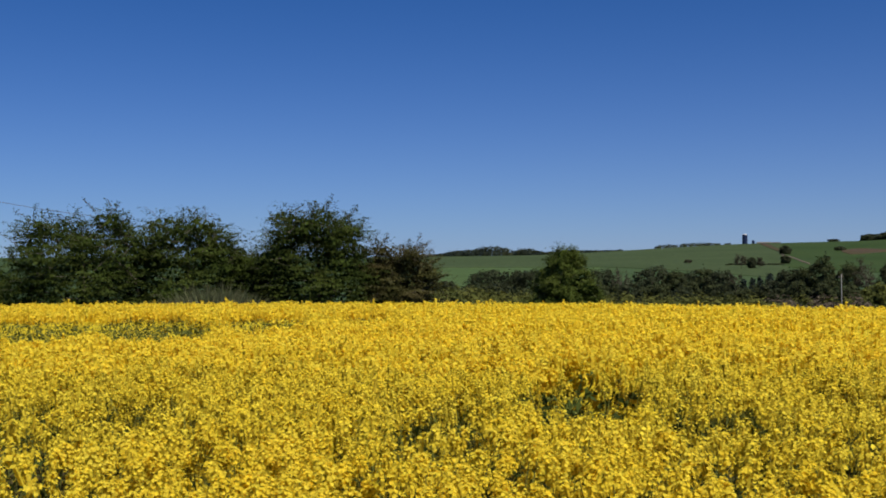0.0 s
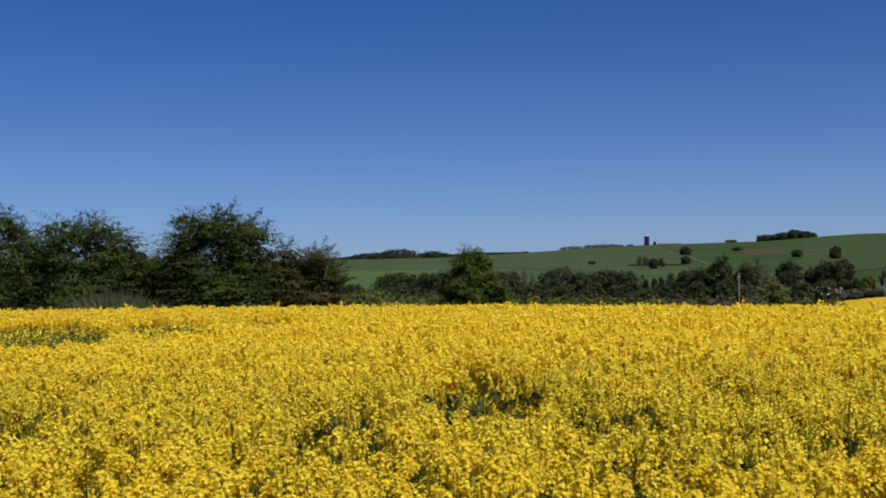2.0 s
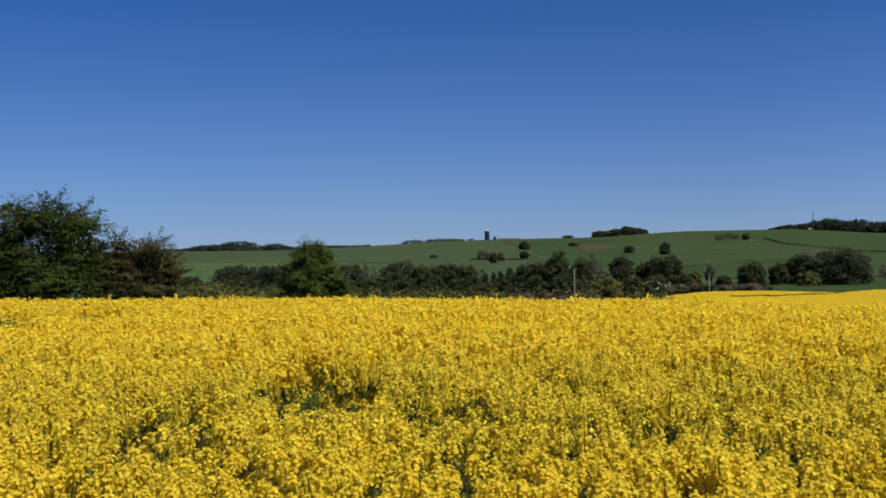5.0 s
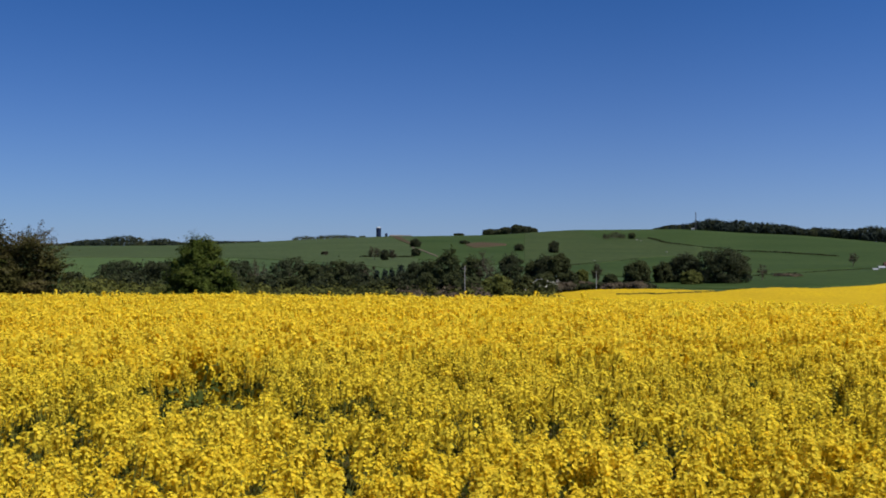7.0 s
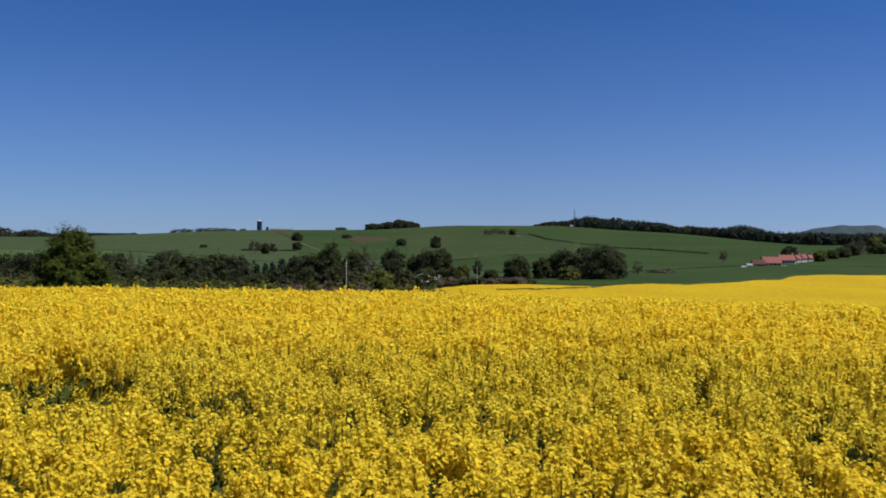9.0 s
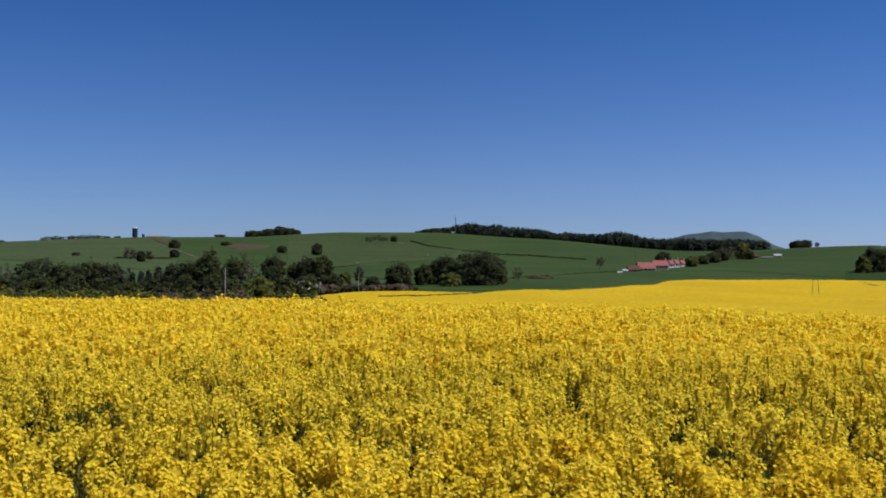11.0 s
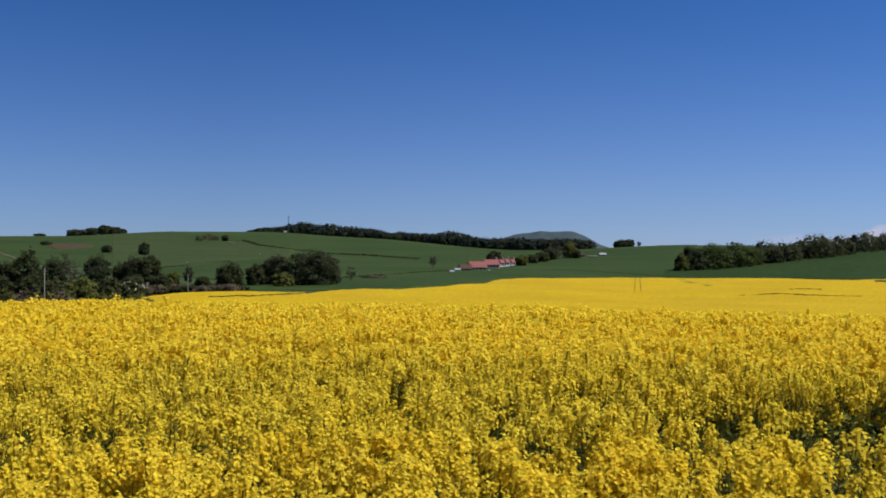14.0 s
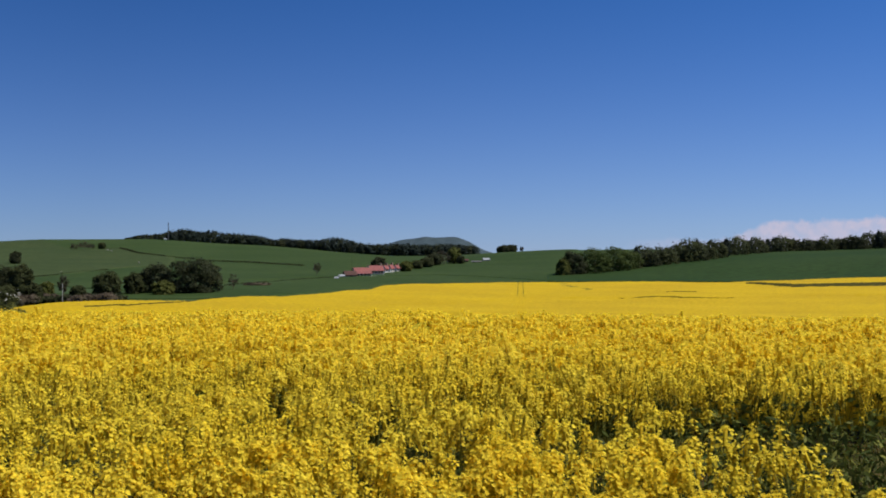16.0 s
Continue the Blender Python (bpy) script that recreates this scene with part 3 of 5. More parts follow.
    if len(la):
        lv, _ = cards(rng, polar(la, lr, height(la, lr) + rng.uniform(0.2, 0.85, len(la)) + (0.2 if r0 > 12 else 0.0)), 0.02, 0.1, 3.0)
        allq.append(lv.reshape(-1, 4, 3))
        alls.append(np.where(rng.uniform(size=len(la)) < (0.3 if r0 < 12 else 0.6), 2, 3))
    v = np.concatenate(allq)
    return tagged(new(name, mesh_of(name, v, np.arange(len(v) * 4), ["petal", "bud", "stem", "rape_leaf"], np.concatenate(alls))), label, "crop", kind="stuff")


crop_band("rapeseed_crop_verge", "yellow rapeseed at the field's margin", 10, 1.9, 3.5, 110, 6, 1, leaves=60, az0=-45, az1=105)
crop_band("rapeseed_crop_side", "yellow rapeseed crop in flower along the field", 15, 3.5, 14.0, 60, 3, 1, sides=3, az0=-48, az1=-20.5)
crop_band("rapeseed_crop_side", "yellow rapeseed crop in flower along the field", 16, 3.5, 14.0, 60, 3, 1, sides=3, az0=75, az1=105)
crop_band("rapeseed_crop_front", "yellow rapeseed in full flower with green stems", 11, 4.1, 5.4, 105, 50, 2, leaves=140)
crop_band("rapeseed_crop_near", "yellow rapeseed in full flower with loose gaps", 14, 5.4, 9.5, 122, 29, 1, leaves=80)
crop_band("rapeseed_crop_middle", "dense yellow rapeseed crop in flower", 12, 9.5, 15.0, 128, 11, 1, sides=3, leaves=20)
crop_band("rapeseed_crop_back", "dense yellow rapeseed crop up to the brow", 13, 15.0, 26.5, 110, 5, 1, sides=3)


def crop_gap_fill(az0, az1, r0):
    """A sheet standing in for the flowers between the heads; it fills the dark gaps with a duller, shaded yellow, from
    where the plants merge up to the brow.
    """
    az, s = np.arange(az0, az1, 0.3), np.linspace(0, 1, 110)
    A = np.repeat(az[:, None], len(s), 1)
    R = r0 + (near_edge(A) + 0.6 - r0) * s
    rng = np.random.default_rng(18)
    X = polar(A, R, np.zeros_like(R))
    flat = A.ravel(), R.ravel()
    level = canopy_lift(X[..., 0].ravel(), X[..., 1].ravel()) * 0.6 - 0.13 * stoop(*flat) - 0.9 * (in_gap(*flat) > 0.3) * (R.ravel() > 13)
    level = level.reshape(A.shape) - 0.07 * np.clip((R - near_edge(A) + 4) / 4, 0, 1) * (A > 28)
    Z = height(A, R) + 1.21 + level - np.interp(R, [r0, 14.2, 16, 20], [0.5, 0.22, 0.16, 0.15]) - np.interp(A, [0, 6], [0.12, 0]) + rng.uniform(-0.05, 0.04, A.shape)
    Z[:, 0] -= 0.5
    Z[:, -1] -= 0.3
    return tagged(new("rapeseed_gap_fill", mesh_of("rapeseed_gap_fill", np.stack([X[..., 0], X[..., 1], Z], -1), grid_quads(len(az), len(s)), ["shaded_fill"], smooth=True)),
                  "dull yellow sheet filling the shaded gaps between rapeseed heads", "crop", kind="stuff")


crop_gap_fill(-20.5, 75.0, 12.4)
parcel("crop_soil", "dark bare soil under the crop", "soil", -60, 120, line(0, 0.02), line(0, 26), up=0.03, step=2, cols=12)


# ---- trees and bushes ----
def lobes_of(rng, tall, wide, lift, count, taper=0.0, square=2.0, proud=1.0):
    """The rounded lobes that make up a crown: centres and radii. lift: bare share of the height below the crown; taper: 1 for a cone; square: above 2 for broad shoulders; proud: how far the lobes stand out."""
    z0 = tall * lift
    rz, rx = (tall - z0) / 2, wide / 2
    mid = z0 + rz
    full = 1 - 0.34 * proud
    made = [((0, 0, mid - 0.06 * rz), (full * rx * (1 - 0.3 * taper),) * 2 + ((full + 0.06) * rz,))]
    for i in range(count):
        h = -0.8 + 1.75 * (i + 0.5) / count
        a = i * 2.4 + float(rng.uniform(-0.5, 0.5))
        w = 1 - taper * 0.8 * (h + 1) / 2
        s = float(rng.uniform(0.2, 0.42)) * (1 - 0.35 * taper) * (14 / max(count, 14)) ** 0.25
        c = max(0.0, 1 - abs(h) ** square) ** (1 / square) if taper < 0.3 else min(1.0, math.sqrt(max(0.0, 1 - h * h)) + 0.45 * taper * (h < 0))
        k = 1.0 - 0.9 * s + float(rng.uniform(-0.06, 0.04))
        made.append(((c * math.cos(a) * k * rx * w, c * math.sin(a) * k * rx * w, mid + h * k * rz), (s * rx * float(rng.uniform(1.0, 1.35)), s * rx * float(rng.uniform(1.0, 1.35)), s * min(rx, rz) * float(rng.uniform(0.65, 0.95)))))
    return np.array([m[0] for m in made]), np.array([m[1] for m in made])


def crown_points(rng, C, R, n, seed, shell=0.8, inner=0.72):
    """Points on the outsides of the lobes, without those that lie deep inside another, and the way outwards at each."""
    share = (R[:, 0] * (R[:, 0] + R[:, 2]))
    pick = rng.choice(len(C), n, p=share / share.sum())
    d = unit(rng.normal(size=(n, 3)) + np.array([0, 0, 0.2]))
    ripple = np.array([1 + 0.26 * noise.noise(Vector(x * 2.2 + k * 1.7 + seed)) for x, k in zip(d, pick)])
    p = C[pick] + d * R[pick] * (rng.uniform(shell, 1.06, n) * ripple)[:, None]
    keep = np.ones(n, bool)
    for k in range(len(C)):
        keep &= (pick == k) | ((((p - C[k]) / R[k]) ** 2).sum(1) > inner * inner)
    mid = C.mean(0)
    out = d * 0.85 + unit(p - mid) * 0.35
    return p[keep], out[keep]


def limbs(rng, C, tall, trunk, count=8):
    """A tapered trunk and limbs that reach into the lobes."""
    stem = [(0, 0, -0.3), (0.02 * tall, 0, tall * 0.3), (0, 0.02 * tall, tall * 0.6), (0, 0, tall * 0.82)]
    pieces = [tube(stem, [tall * trunk, tall * trunk * 0.75, tall * trunk * 0.45, tall * trunk * 0.12], 6)]
    for c in C[1:count + 1]:
        h = min(float(c[2]) * 0.8, float(rng.uniform(0.15, 0.5)) * tall)
        at = [float(np.interp(h, [q[2] for q in stem], [q[i] for q in stem])) for i in (0, 1)]
        pieces.append(tube([(*at, h), (c[0] * 0.5, c[1] * 0.5, h * 0.5 + c[2] * 0.5), tuple(c)], [tall * trunk * 0.4, tall * trunk * 0.22, tall * trunk * 0.06], 4))
    return pieces


def tree(name, label, where, tall, wide, leaf_mat, seed, lobes=22, leaves=3600, leaf_size=0.3, lift=-0.1, taper=0.0, square=2.4, rough=0.42, trunk=0.03, category="tree", group=""):
    """A trunk with limbs and a crown of rounded lobes covered with leaves."""
    rng = np.random.default_rng(seed)
    root = new(name)
    root.location = where
    tagged(root, label, category, group)
    C, R = lobes_of(rng, tall, wide, lift, lobes, taper, square, 0.45)
    p, out = crown_points(rng, C, R, leaves, seed, 0.84, 0.86)
    p, out = p[p[:, 2] > 0.05], out[p[:, 2] > 0.05]
    part("trunk", mesh_of("trunk", *joined(limbs(rng, C, tall, trunk)), ["bark"], smooth=True), root)
    core, core_out = crown_points(rng, C, R * 0.84, leaves // 4, seed + 1)
    core, core_out = core[core[:, 2] > 0.15], core_out[core[:, 2] > 0.15]
    part("crown", mesh_of("crown", *joined([cards(rng, p, leaf_size, 0.3, 1.35, out, rough), cards(rng, core, leaf_size * 2.4, 0.2, 1.2, core_out, 0.3)]), [leaf_mat]), root)
    return root


def bare_tree(name, label, where, tall, wide, leaf_mat, seed, leaves=500, leaf_size=0.2, lift=0.2, trunk=0.025, twigs=70, category="tree", group=""):
    """A tree before its leaves are out: a trunk that forks into many thin branches, with a thin haze of opening buds."""
    rng = np.random.default_rng(seed)
    root = new(name)
    root.location = where
    tagged(root, label, category, group)
    C, R = lobes_of(rng, tall, wide, lift, 10)
    pieces = limbs(rng, C, tall, trunk, 10)
    tips = []
    for _ in range(twigs):
        k = int(rng.integers(1, len(C)))
        d = unit(rng.normal(size=3) + np.array([0, 0, 0.7]) + unit(C[k] - C[0]) * 0.6)
        start = C[k] * float(rng.uniform(0.6, 1.0)) + np.array([0, 0, C[k][2] * 0.1])
        end = start + d * R[k] * float(rng.uniform(0.8, 1.3))
        pieces.append(tube([tuple(start), tuple((start + end) / 2 + rng.normal(size=3) * 0.05 * R[k][0]), tuple(end)], [tall * trunk * 0.13, tall * trunk * 0.09, tall * trunk * 0.04], 3))
        tips.append(start + (end - start) * rng.uniform(0.2, 1.05, (max(1, leaves // twigs), 1)) + rng.normal(size=(max(1, leaves // twigs), 3)) * R[k][0] * 0.25)
    part("trunk", mesh_of("trunk", *joined(pieces), ["bark"], smooth=True), root)
    part("crown", mesh_of("crown", *cards(rng, np.concatenate(tips), leaf_size, 0.3, 1.5), [leaf_mat]), root)
    return root


def bush(name, label, where, tall, wide, leaf_mat, seed, lobes=26, sprays=560, each=80, leaf_size=0.045, spray=1.15, lift=-0.2, taper=0.0, shoots=46, flat=0.022, trunk=0.025, category="bush", group=""):
    """A hedge bush: stems, layered sprays of small leaves that lie nearly level, and long shoots that arch out of the top."""
    rng = np.random.default_rng(seed)
    root = new(name)
    root.location = where
    tagged(root, label, category, group)
    C, R = lobes_of(rng, tall, wide, lift, lobes, taper, 2.8, 0.62)
    p, out = crown_points(rng, C, R, sprays * 4, seed, 0.66, 0.84)
    above = p[:, 2] > 0.1
    p, out = p[above][:sprays], out[above][:sprays]
    ln = spray * rng.uniform(0.55, 1.3, (len(p), 1, 1))
    way = unit(out * np.array([1, 1, 0.25]) + rng.normal(size=p.shape) * np.array([0.35, 0.35, 0.14]) + np.array([0, 0, 0.1]))[:, None, :]
    side = unit(np.cross(way[:, 0], [0, 0, 1]))[:, None, :]
    t = rng.uniform(-0.7, 0.55, (len(p), each, 1))
    pts = p[:, None, :] + way * t * ln + side * rng.normal(size=t.shape) * ln * 0.26 * (0.9 - t)
    pts[..., 2] += (rng.normal(size=t.shape) * flat * ln - 0.16 * ln * t * t)[..., 0]
    lean = np.repeat(out[:, None, :] * 0.5 + np.array([0, 0, 0.9]), each, 1)
    pts, lean = pts.reshape(-1, 3), lean.reshape(-1, 3)
    core, core_out = crown_points(rng, C, R * 0.85, 3600, seed + 1, 0.7, 0.9)
    core, core_out = core[core[:, 2] > 0.1], core_out[core[:, 2] > 0.1]
    twigs = [tube([tuple(a), tuple((a + b) / 2 + np.array([0, 0, 0.03])), tuple(b)], [0.014, 0.009, 0.004], 3)
             for a, b in zip(p[::5] - (way * ln)[::5, 0] * 0.9, p[::5] + (way * ln)[::5, 0] * 0.5)]
    tops = np.argsort(-C[:, 2])[:max(4, lobes // 2)]
    tufts = []
    for _ in range(shoots):
        k = int(rng.choice(tops))
        d = unit(np.array([*(rng.normal(size=2) * 0.55), 1.0]))
        a = C[k] + d * R[k] * 0.9
        bend = np.array([*(rng.normal(size=2)), 0]) * 0.22
        L = float(rng.uniform(0.25, 0.75)) * min(1.0, tall / 4)
        line3 = [a, a + d * L * 0.55 + bend * 0.25, a + d * L + bend]
        twigs.append(tube([tuple(x) for x in line3], [0.012, 0.009, 0.005], 3))
        m = int(rng.integers(40, 90))
        u = rng.uniform(-0.3, 1.0, (m, 1))
        tufts.append(line3[0] * (1 - u) + line3[2] * u + rng.normal(size=(m, 3)) * (0.085 - 0.05 * u))
    pts = np.concatenate([pts, *tufts])
    lean = np.concatenate([lean, np.tile([0, 0, 0.5], (len(pts) - len(lean), 1))])
    pts[:, 2] = np.abs(pts[:, 2]) + 0.03
    part("trunk", mesh_of("trunk", *joined(limbs(rng, C, tall, trunk, 10)), ["bark"], smooth=True), root)
    leaf = cards(rng, pts, leaf_size, 0.0, 1.5, lean, 0.4)
    heart = cards(rng, core, leaf_size * 2.9, 0.1, 1.2, core_out, 0.6)
    v, q = joined([leaf, heart, *twigs])
    part("crown", mesh_of("crown", v, q, [leaf_mat, "bark"], np.arange(len(q)) >= len(leaf[1]) + len(heart[1])), root)
    return root


def plant_by_view(name, label, az, r, half_width, top_el, leaf_mat, seed, make=tree, **kw):
    """A tree whose crown spans half_width degrees each way and whose top stands at the elevation top_el seen from the path."""
    base = spot(az, r)
    tall = EYE + r * math.tan(radians(top_el)) - base.z
    return make(name, label, base, tall, 2 * r * math.tan(radians(half_width)), leaf_mat, seed, **kw)


B = dict(make=bush, group="hedge bushes")
plant_by_view("hawthorn_bush", "tall dense green hawthorn bush behind the crop", -15.1, 39, 3.4, 3.15, "hawthorn", 21, sprays=820, lobes=32, **B)
plant_by_view("hawthorn_bush", "broad green hawthorn bush joined to its neighbour", -9.9, 39.5, 2.9, 3.4, "hawthorn", 22, sprays=600, **B)
plant_by_view("hawthorn_bush", "low green hawthorn bush in the hedge gap", -6.6, 39.8, 1.7, 1.55, "hawthorn", 23, sprays=300, lobes=18, shoots=18, **B)
plant_by_view("hawthorn_bush", "tallest round green hawthorn bush with loose twigs", -3.2, 38.5, 3.0, 3.6, "hawthorn", 24, sprays=820, lobes=32, **B)
plant_by_view("elder_bush", "lower reddish-green bush with sparse twigs", 1.2, 38.8, 2.1, 1.5, "elder", 25, sprays=420, shoots=60, **B)
plant_by_view("hawthorn_bush", "low hedge bush at the field's corner", -20.5, 43, 2.5, 0.3, "hawthorn", 26, sprays=240, shoots=12, **B)
plant_by_view("lone_bush", "green cone-shaped bush standing alone", 10.05, 42, 2.5, 1.22, "lone", 29, make=bush, sprays=700, lobes=36, lift=0.0, taper=0.9, shoots=0, spray=0.42, flat=0.16)


# ---- hedge bank: long grass and fence posts ----
def grass_bank():
    rng = np.random.default_rng(31)
    n = 30000
    az, r = rng.uniform(-24, 6, n), rng.uniform(27.5, 36, n)
    base = polar(az, r, height(az, r))
    tuft = np.array([noise.noise(Vector((x * 0.5, y * 0.5, 2))) for x, y, _ in base])
    h = np.clip(0.66 + 0.5 * tuft + rng.normal(size=n) * 0.12, 0.3, 1.5) * np.interp(az, [-24, -16, -11, -9, -6, -4, 0, 6], [0.6, 0.6, 0.95, 1.4, 1.35, 0.85, 0.6, 0.5])
    a = rng.uniform(0, 6.28, n)
    d = np.stack([np.cos(a), np.sin(a), np.zeros(n)], 1) * 0.028
    lean = np.stack([rng.normal(size=n) * 0.3, rng.normal(size=n) * 0.3, np.ones(n)], 1) * h[:, None]
    v = np.stack([base - d, base + d, base + lean * 0.6 + d * 1.2, base + lean], 1)
    tagged(new("long_grass", mesh_of("long_grass", v, np.arange(4 * n), ["grass"])), "tall grey-green grass at the foot of the hedge", "grass", kind="stuff")


def fence_post(az, r):
    bm = bmesh.new()
    bmesh.ops.create_cube(bm, size=1)
    bmesh.ops.scale(bm, vec=(0.09, 0.09, 0.95), verts=bm.verts)
    bmesh.ops.translate(bm, vec=(0, 0, 0.4), verts=bm.verts)
    bmesh.ops.bevel(bm, geom=bm.edges[:], offset=0.012, segments=1, affect="EDGES")
    for v in bm.verts:
        if v.co.z > 0.8:
            v.co.z += v.co.x * 0.3
    ob = new("fence_post", from_bm("fence_post", bm, "weathered"))
    ob.matrix_world = Matrix.Translation(spot(az, r)) @ pose(0, 0, 0, 2, 3, 20)
    return tagged(ob, "weathered grey timber fence post in long grass", "post", "fence posts")


M["weathered"] = material("weathered_timber", (0.17, 0.15, 0.125), (0.12, 0.11, 0.095), 0.9, 2, 30, 0.6, stretch=(1, 1, 0.2))
M["render_white"] = material("white_render", (0.78, 0.76, 0.72), (0.7, 0.68, 0.63), 0.85, 0.6, 8, 0.2, gloss=0.4)
M["pole_wood"] = material("silvered_pole", (0.42, 0.4, 0.37), (0.34, 0.32, 0.29), 0.85, 2, 30, 0.4, stretch=(1, 1, 0.2))
M["pantile"] = material("red_pantile", (0.22, 0.06, 0.052), (0.17, 0.056, 0.05), 0.8, 0.5, 6, 0.5, gloss=0.4)
M["slate"] = material("grey_slate", (0.1, 0.1, 0.105), (0.13, 0.12, 0.115), 0.6, 0.5, 6, 0.4, gloss=0.4)
M["dark_glass"] = material("dark_window", (0.03, 0.035, 0.045), (), 0.15, 1, 5, 0.0, gloss=0.4)
M["silo_steel"] = material("dark_blue_steel", (0.016, 0.025, 0.06), (0.02, 0.03, 0.065), 0.4, 0.5, 8, 0.1, gloss=0.1)
M["pale_steel"] = material("pale_steel", (0.3, 0.31, 0.32), (0.24, 0.25, 0.26), 0.4, 0.5, 8, 0.1, gloss=0.4)
M["stone"] = material("farm_stone", (0.34, 0.27, 0.21), (0.28, 0.2, 0.16), 0.9, 0.8, 6, 0.5)
grass_bank()
post = fence_post(-11.7, 27.6)
for az, r in ((-17.2, 29.0), (-8.3, 28.4), (-14.4, 28.5)):
    copy_thing(post, Matrix.Translation(spot(az, r)) @ pose(0, 0, 0, -2, 2, az))


# ---- the valley: scrub, hedgerow trees, pole ----
S = dict(leaves=1150, leaf_size=0.2, lobes=9, lift=-0.4, trunk=0.02, category="bush", group="valley scrub")


def near_scrub():
    rng = np.random.default_rng(41)
    for i, az in enumerate(np.arange(3.4, 29.2, 0.62)):
        az = float(az + rng.uniform(-0.25, 0.25))
        if 24.6 < az < 26.8:
            continue
        bare = 20.6 < az < 24.6
        top = float(np.interp(az, [3, 6, 8, 11, 19, 20.5, 25, 29], [-1.05, -1.2, -1.35, -1.42, -1.45, -1.58, -1.55, -1.7])) + float(rng.uniform(-0.1, 0.08))
        plant_by_view("scrub_bush", "low brown leafless scrub in the valley" if bare else "low olive-green scrub in the valley", az, float(rng.uniform(88, 112)),
                      float(rng.uniform(1.1, 1.6)), top + (0.26 if bare else 0.16), "bare_scrub" if bare and i % 3 else ("scrub" if i % 4 else "broad_light"), 400 + i, **S)
    for i, az in enumerate(np.arange(28.9, 33.6, 0.27)):
        plant_by_view("scrub_bush", "low brown leafless scrub beside the yellow crop", float(az + rng.uniform(-0.15, 0.15)), float(rng.uniform(198, 212)), float(rng.uniform(0.35, 0.6)),
                      -1.3 + float(rng.uniform(-0.12, 0.06)), ("bare_scrub", "broad_dark", "bare_scrub", "broadleaf")[i % 4], 450 + i, **{**S, "leaf_size": 0.26, "lift": 0.0})


near_scrub()
T = dict(group="valley trees", leaf_size=0.25, rough=0.9)
VALLEY = ((3.9, -0.78, 0.6, "broad_dark"), (6.0, -0.18, 0.98, "broad_dark"), (7.4, -0.22, 0.7, "broad_dark"), (8.4, -0.18, 0.8, "broad_dark"), (10.2, -0.25, 1.0, "broad_dark"), (12.1, -0.1, 0.78, "broad_dark"),
          (13.1, -0.2, 0.55, "bare"), (14.7, 0.0, 1.0, "broad_dark"), (15.9, -0.16, 0.65, "broadleaf"), (16.7, -0.18, 0.55, "broad_dark"), (17.3, -0.05, 0.6, "broadleaf"), (18.15, -0.17, 0.72, "broad_dark"),
          (18.9, -0.35, 0.45, "bare"), (19.3, -0.72, 0.32, "conifer"), (19.75, -0.67, 0.3, "conifer"), (20.12, -0.62, 0.28, "conifer"), (20.6, -0.4, 0.42, "conifer"), (21.5, -0.16, 0.72, "broad_dark"),
          (22.2, -0.04, 0.55, "broadleaf"), (23.15, 0.52, 0.66, "broadleaf"), (24.35, 0.16, 0.58, "broadleaf"), (25.15, 0.36, 0.6, "bare"), (26.4, 0.28, 0.7, "broad_dark"), (27.55, -0.2, 0.4, "broadleaf"),
          (28.2, 0.16, 0.55, "broad_dark"), (29.0, 0.3, 0.62, "broadleaf"), (29.7, -0.8, 0.3, "broadleaf"), (30.2, -0.72, 0.32, "broad_light"), (31.0, -0.42, 0.27, "bare"), (31.7, -0.95, 0.35, "broadleaf"))
for i, (az, top, half, mat) in enumerate(VALLEY):
    where = az, 205 + (i * 37) % 40, half * 1.12, top + 0.07
    if mat == "bare":
        plant_by_view("hedgerow_tree", "nearly leafless brown tree in the valley", *where, mat, 500 + i, make=bare_tree, leaves=1900, leaf_size=0.15, twigs=110, group="valley trees")
    elif mat == "conifer":
        plant_by_view("hedgerow_tree", "dark narrow conifer in the valley hedge", *where, mat, 500 + i, **T, taper=1.0, lift=0.0, leaves=1500)
    else:
        plant_by_view("hedgerow_tree", "rounded green broadleaf tree in the valley hedge", *where, mat, 500 + i, **T, leaves=3600 if half > 0.6 else 2600)
rng_v = np.random.default_rng(77)
for i in range(30):
    az = 4.6 + i * 0.76 + float(rng_v.uniform(-0.3, 0.3))
    if 25.0 < az < 26.4:
        continue
    low = ("broad_dark", "broadleaf", "broadleaf")[i % 3]
    plant_by_view("hedgerow_tree", "low bushy tree filling the valley hedge", az, float(rng_v.uniform(165, 195)), float(rng_v.uniform(0.6, 0.85)), float(rng_v.uniform(-1.05, -0.6)), low, 560 + i, **{**T, "leaves": 1700, "lift": -0.2})
plant_by_view("round_bush", "round yellow-green bush in the valley", 25.72, 160, 0.88, -0.78, "broad_light", 601, leaves=2600, leaf_size=0.26, lift=-0.1, trunk=0.02, category="bush")
D = dict(group="trees below the hill", leaf_size=0.26, lift=-0.3, rough=0.9)
plant_by_view("broad_tree", "large dark round broadleaf tree below the hill", 37.45, 246, 1.42, 0.58, "broad_dark", 611, **D, leaves=8500, lobes=24, square=3.6)
plant_by_view("broad_tree", "dark round tree beside the large one", 35.5, 250, 0.85, 0.36, "broad_dark", 612, **D, leaves=3800)
plant_by_view("broad_tree", "small grey-green tree at the foot of the hill", 34.4, 246, 0.5, -0.16, "broadleaf", 613, **D)
plant_by_view("broad_tree", "rounded green tree standing apart at the hill's foot", 33.05, 244, 0.72, -0.09, "broadleaf", 618, **D)
plant_by_view("broad_tree", "pale bushy tree in front of the dark ones", 35.85, 238, 0.6, -0.66, "broad_light", 614, **D)
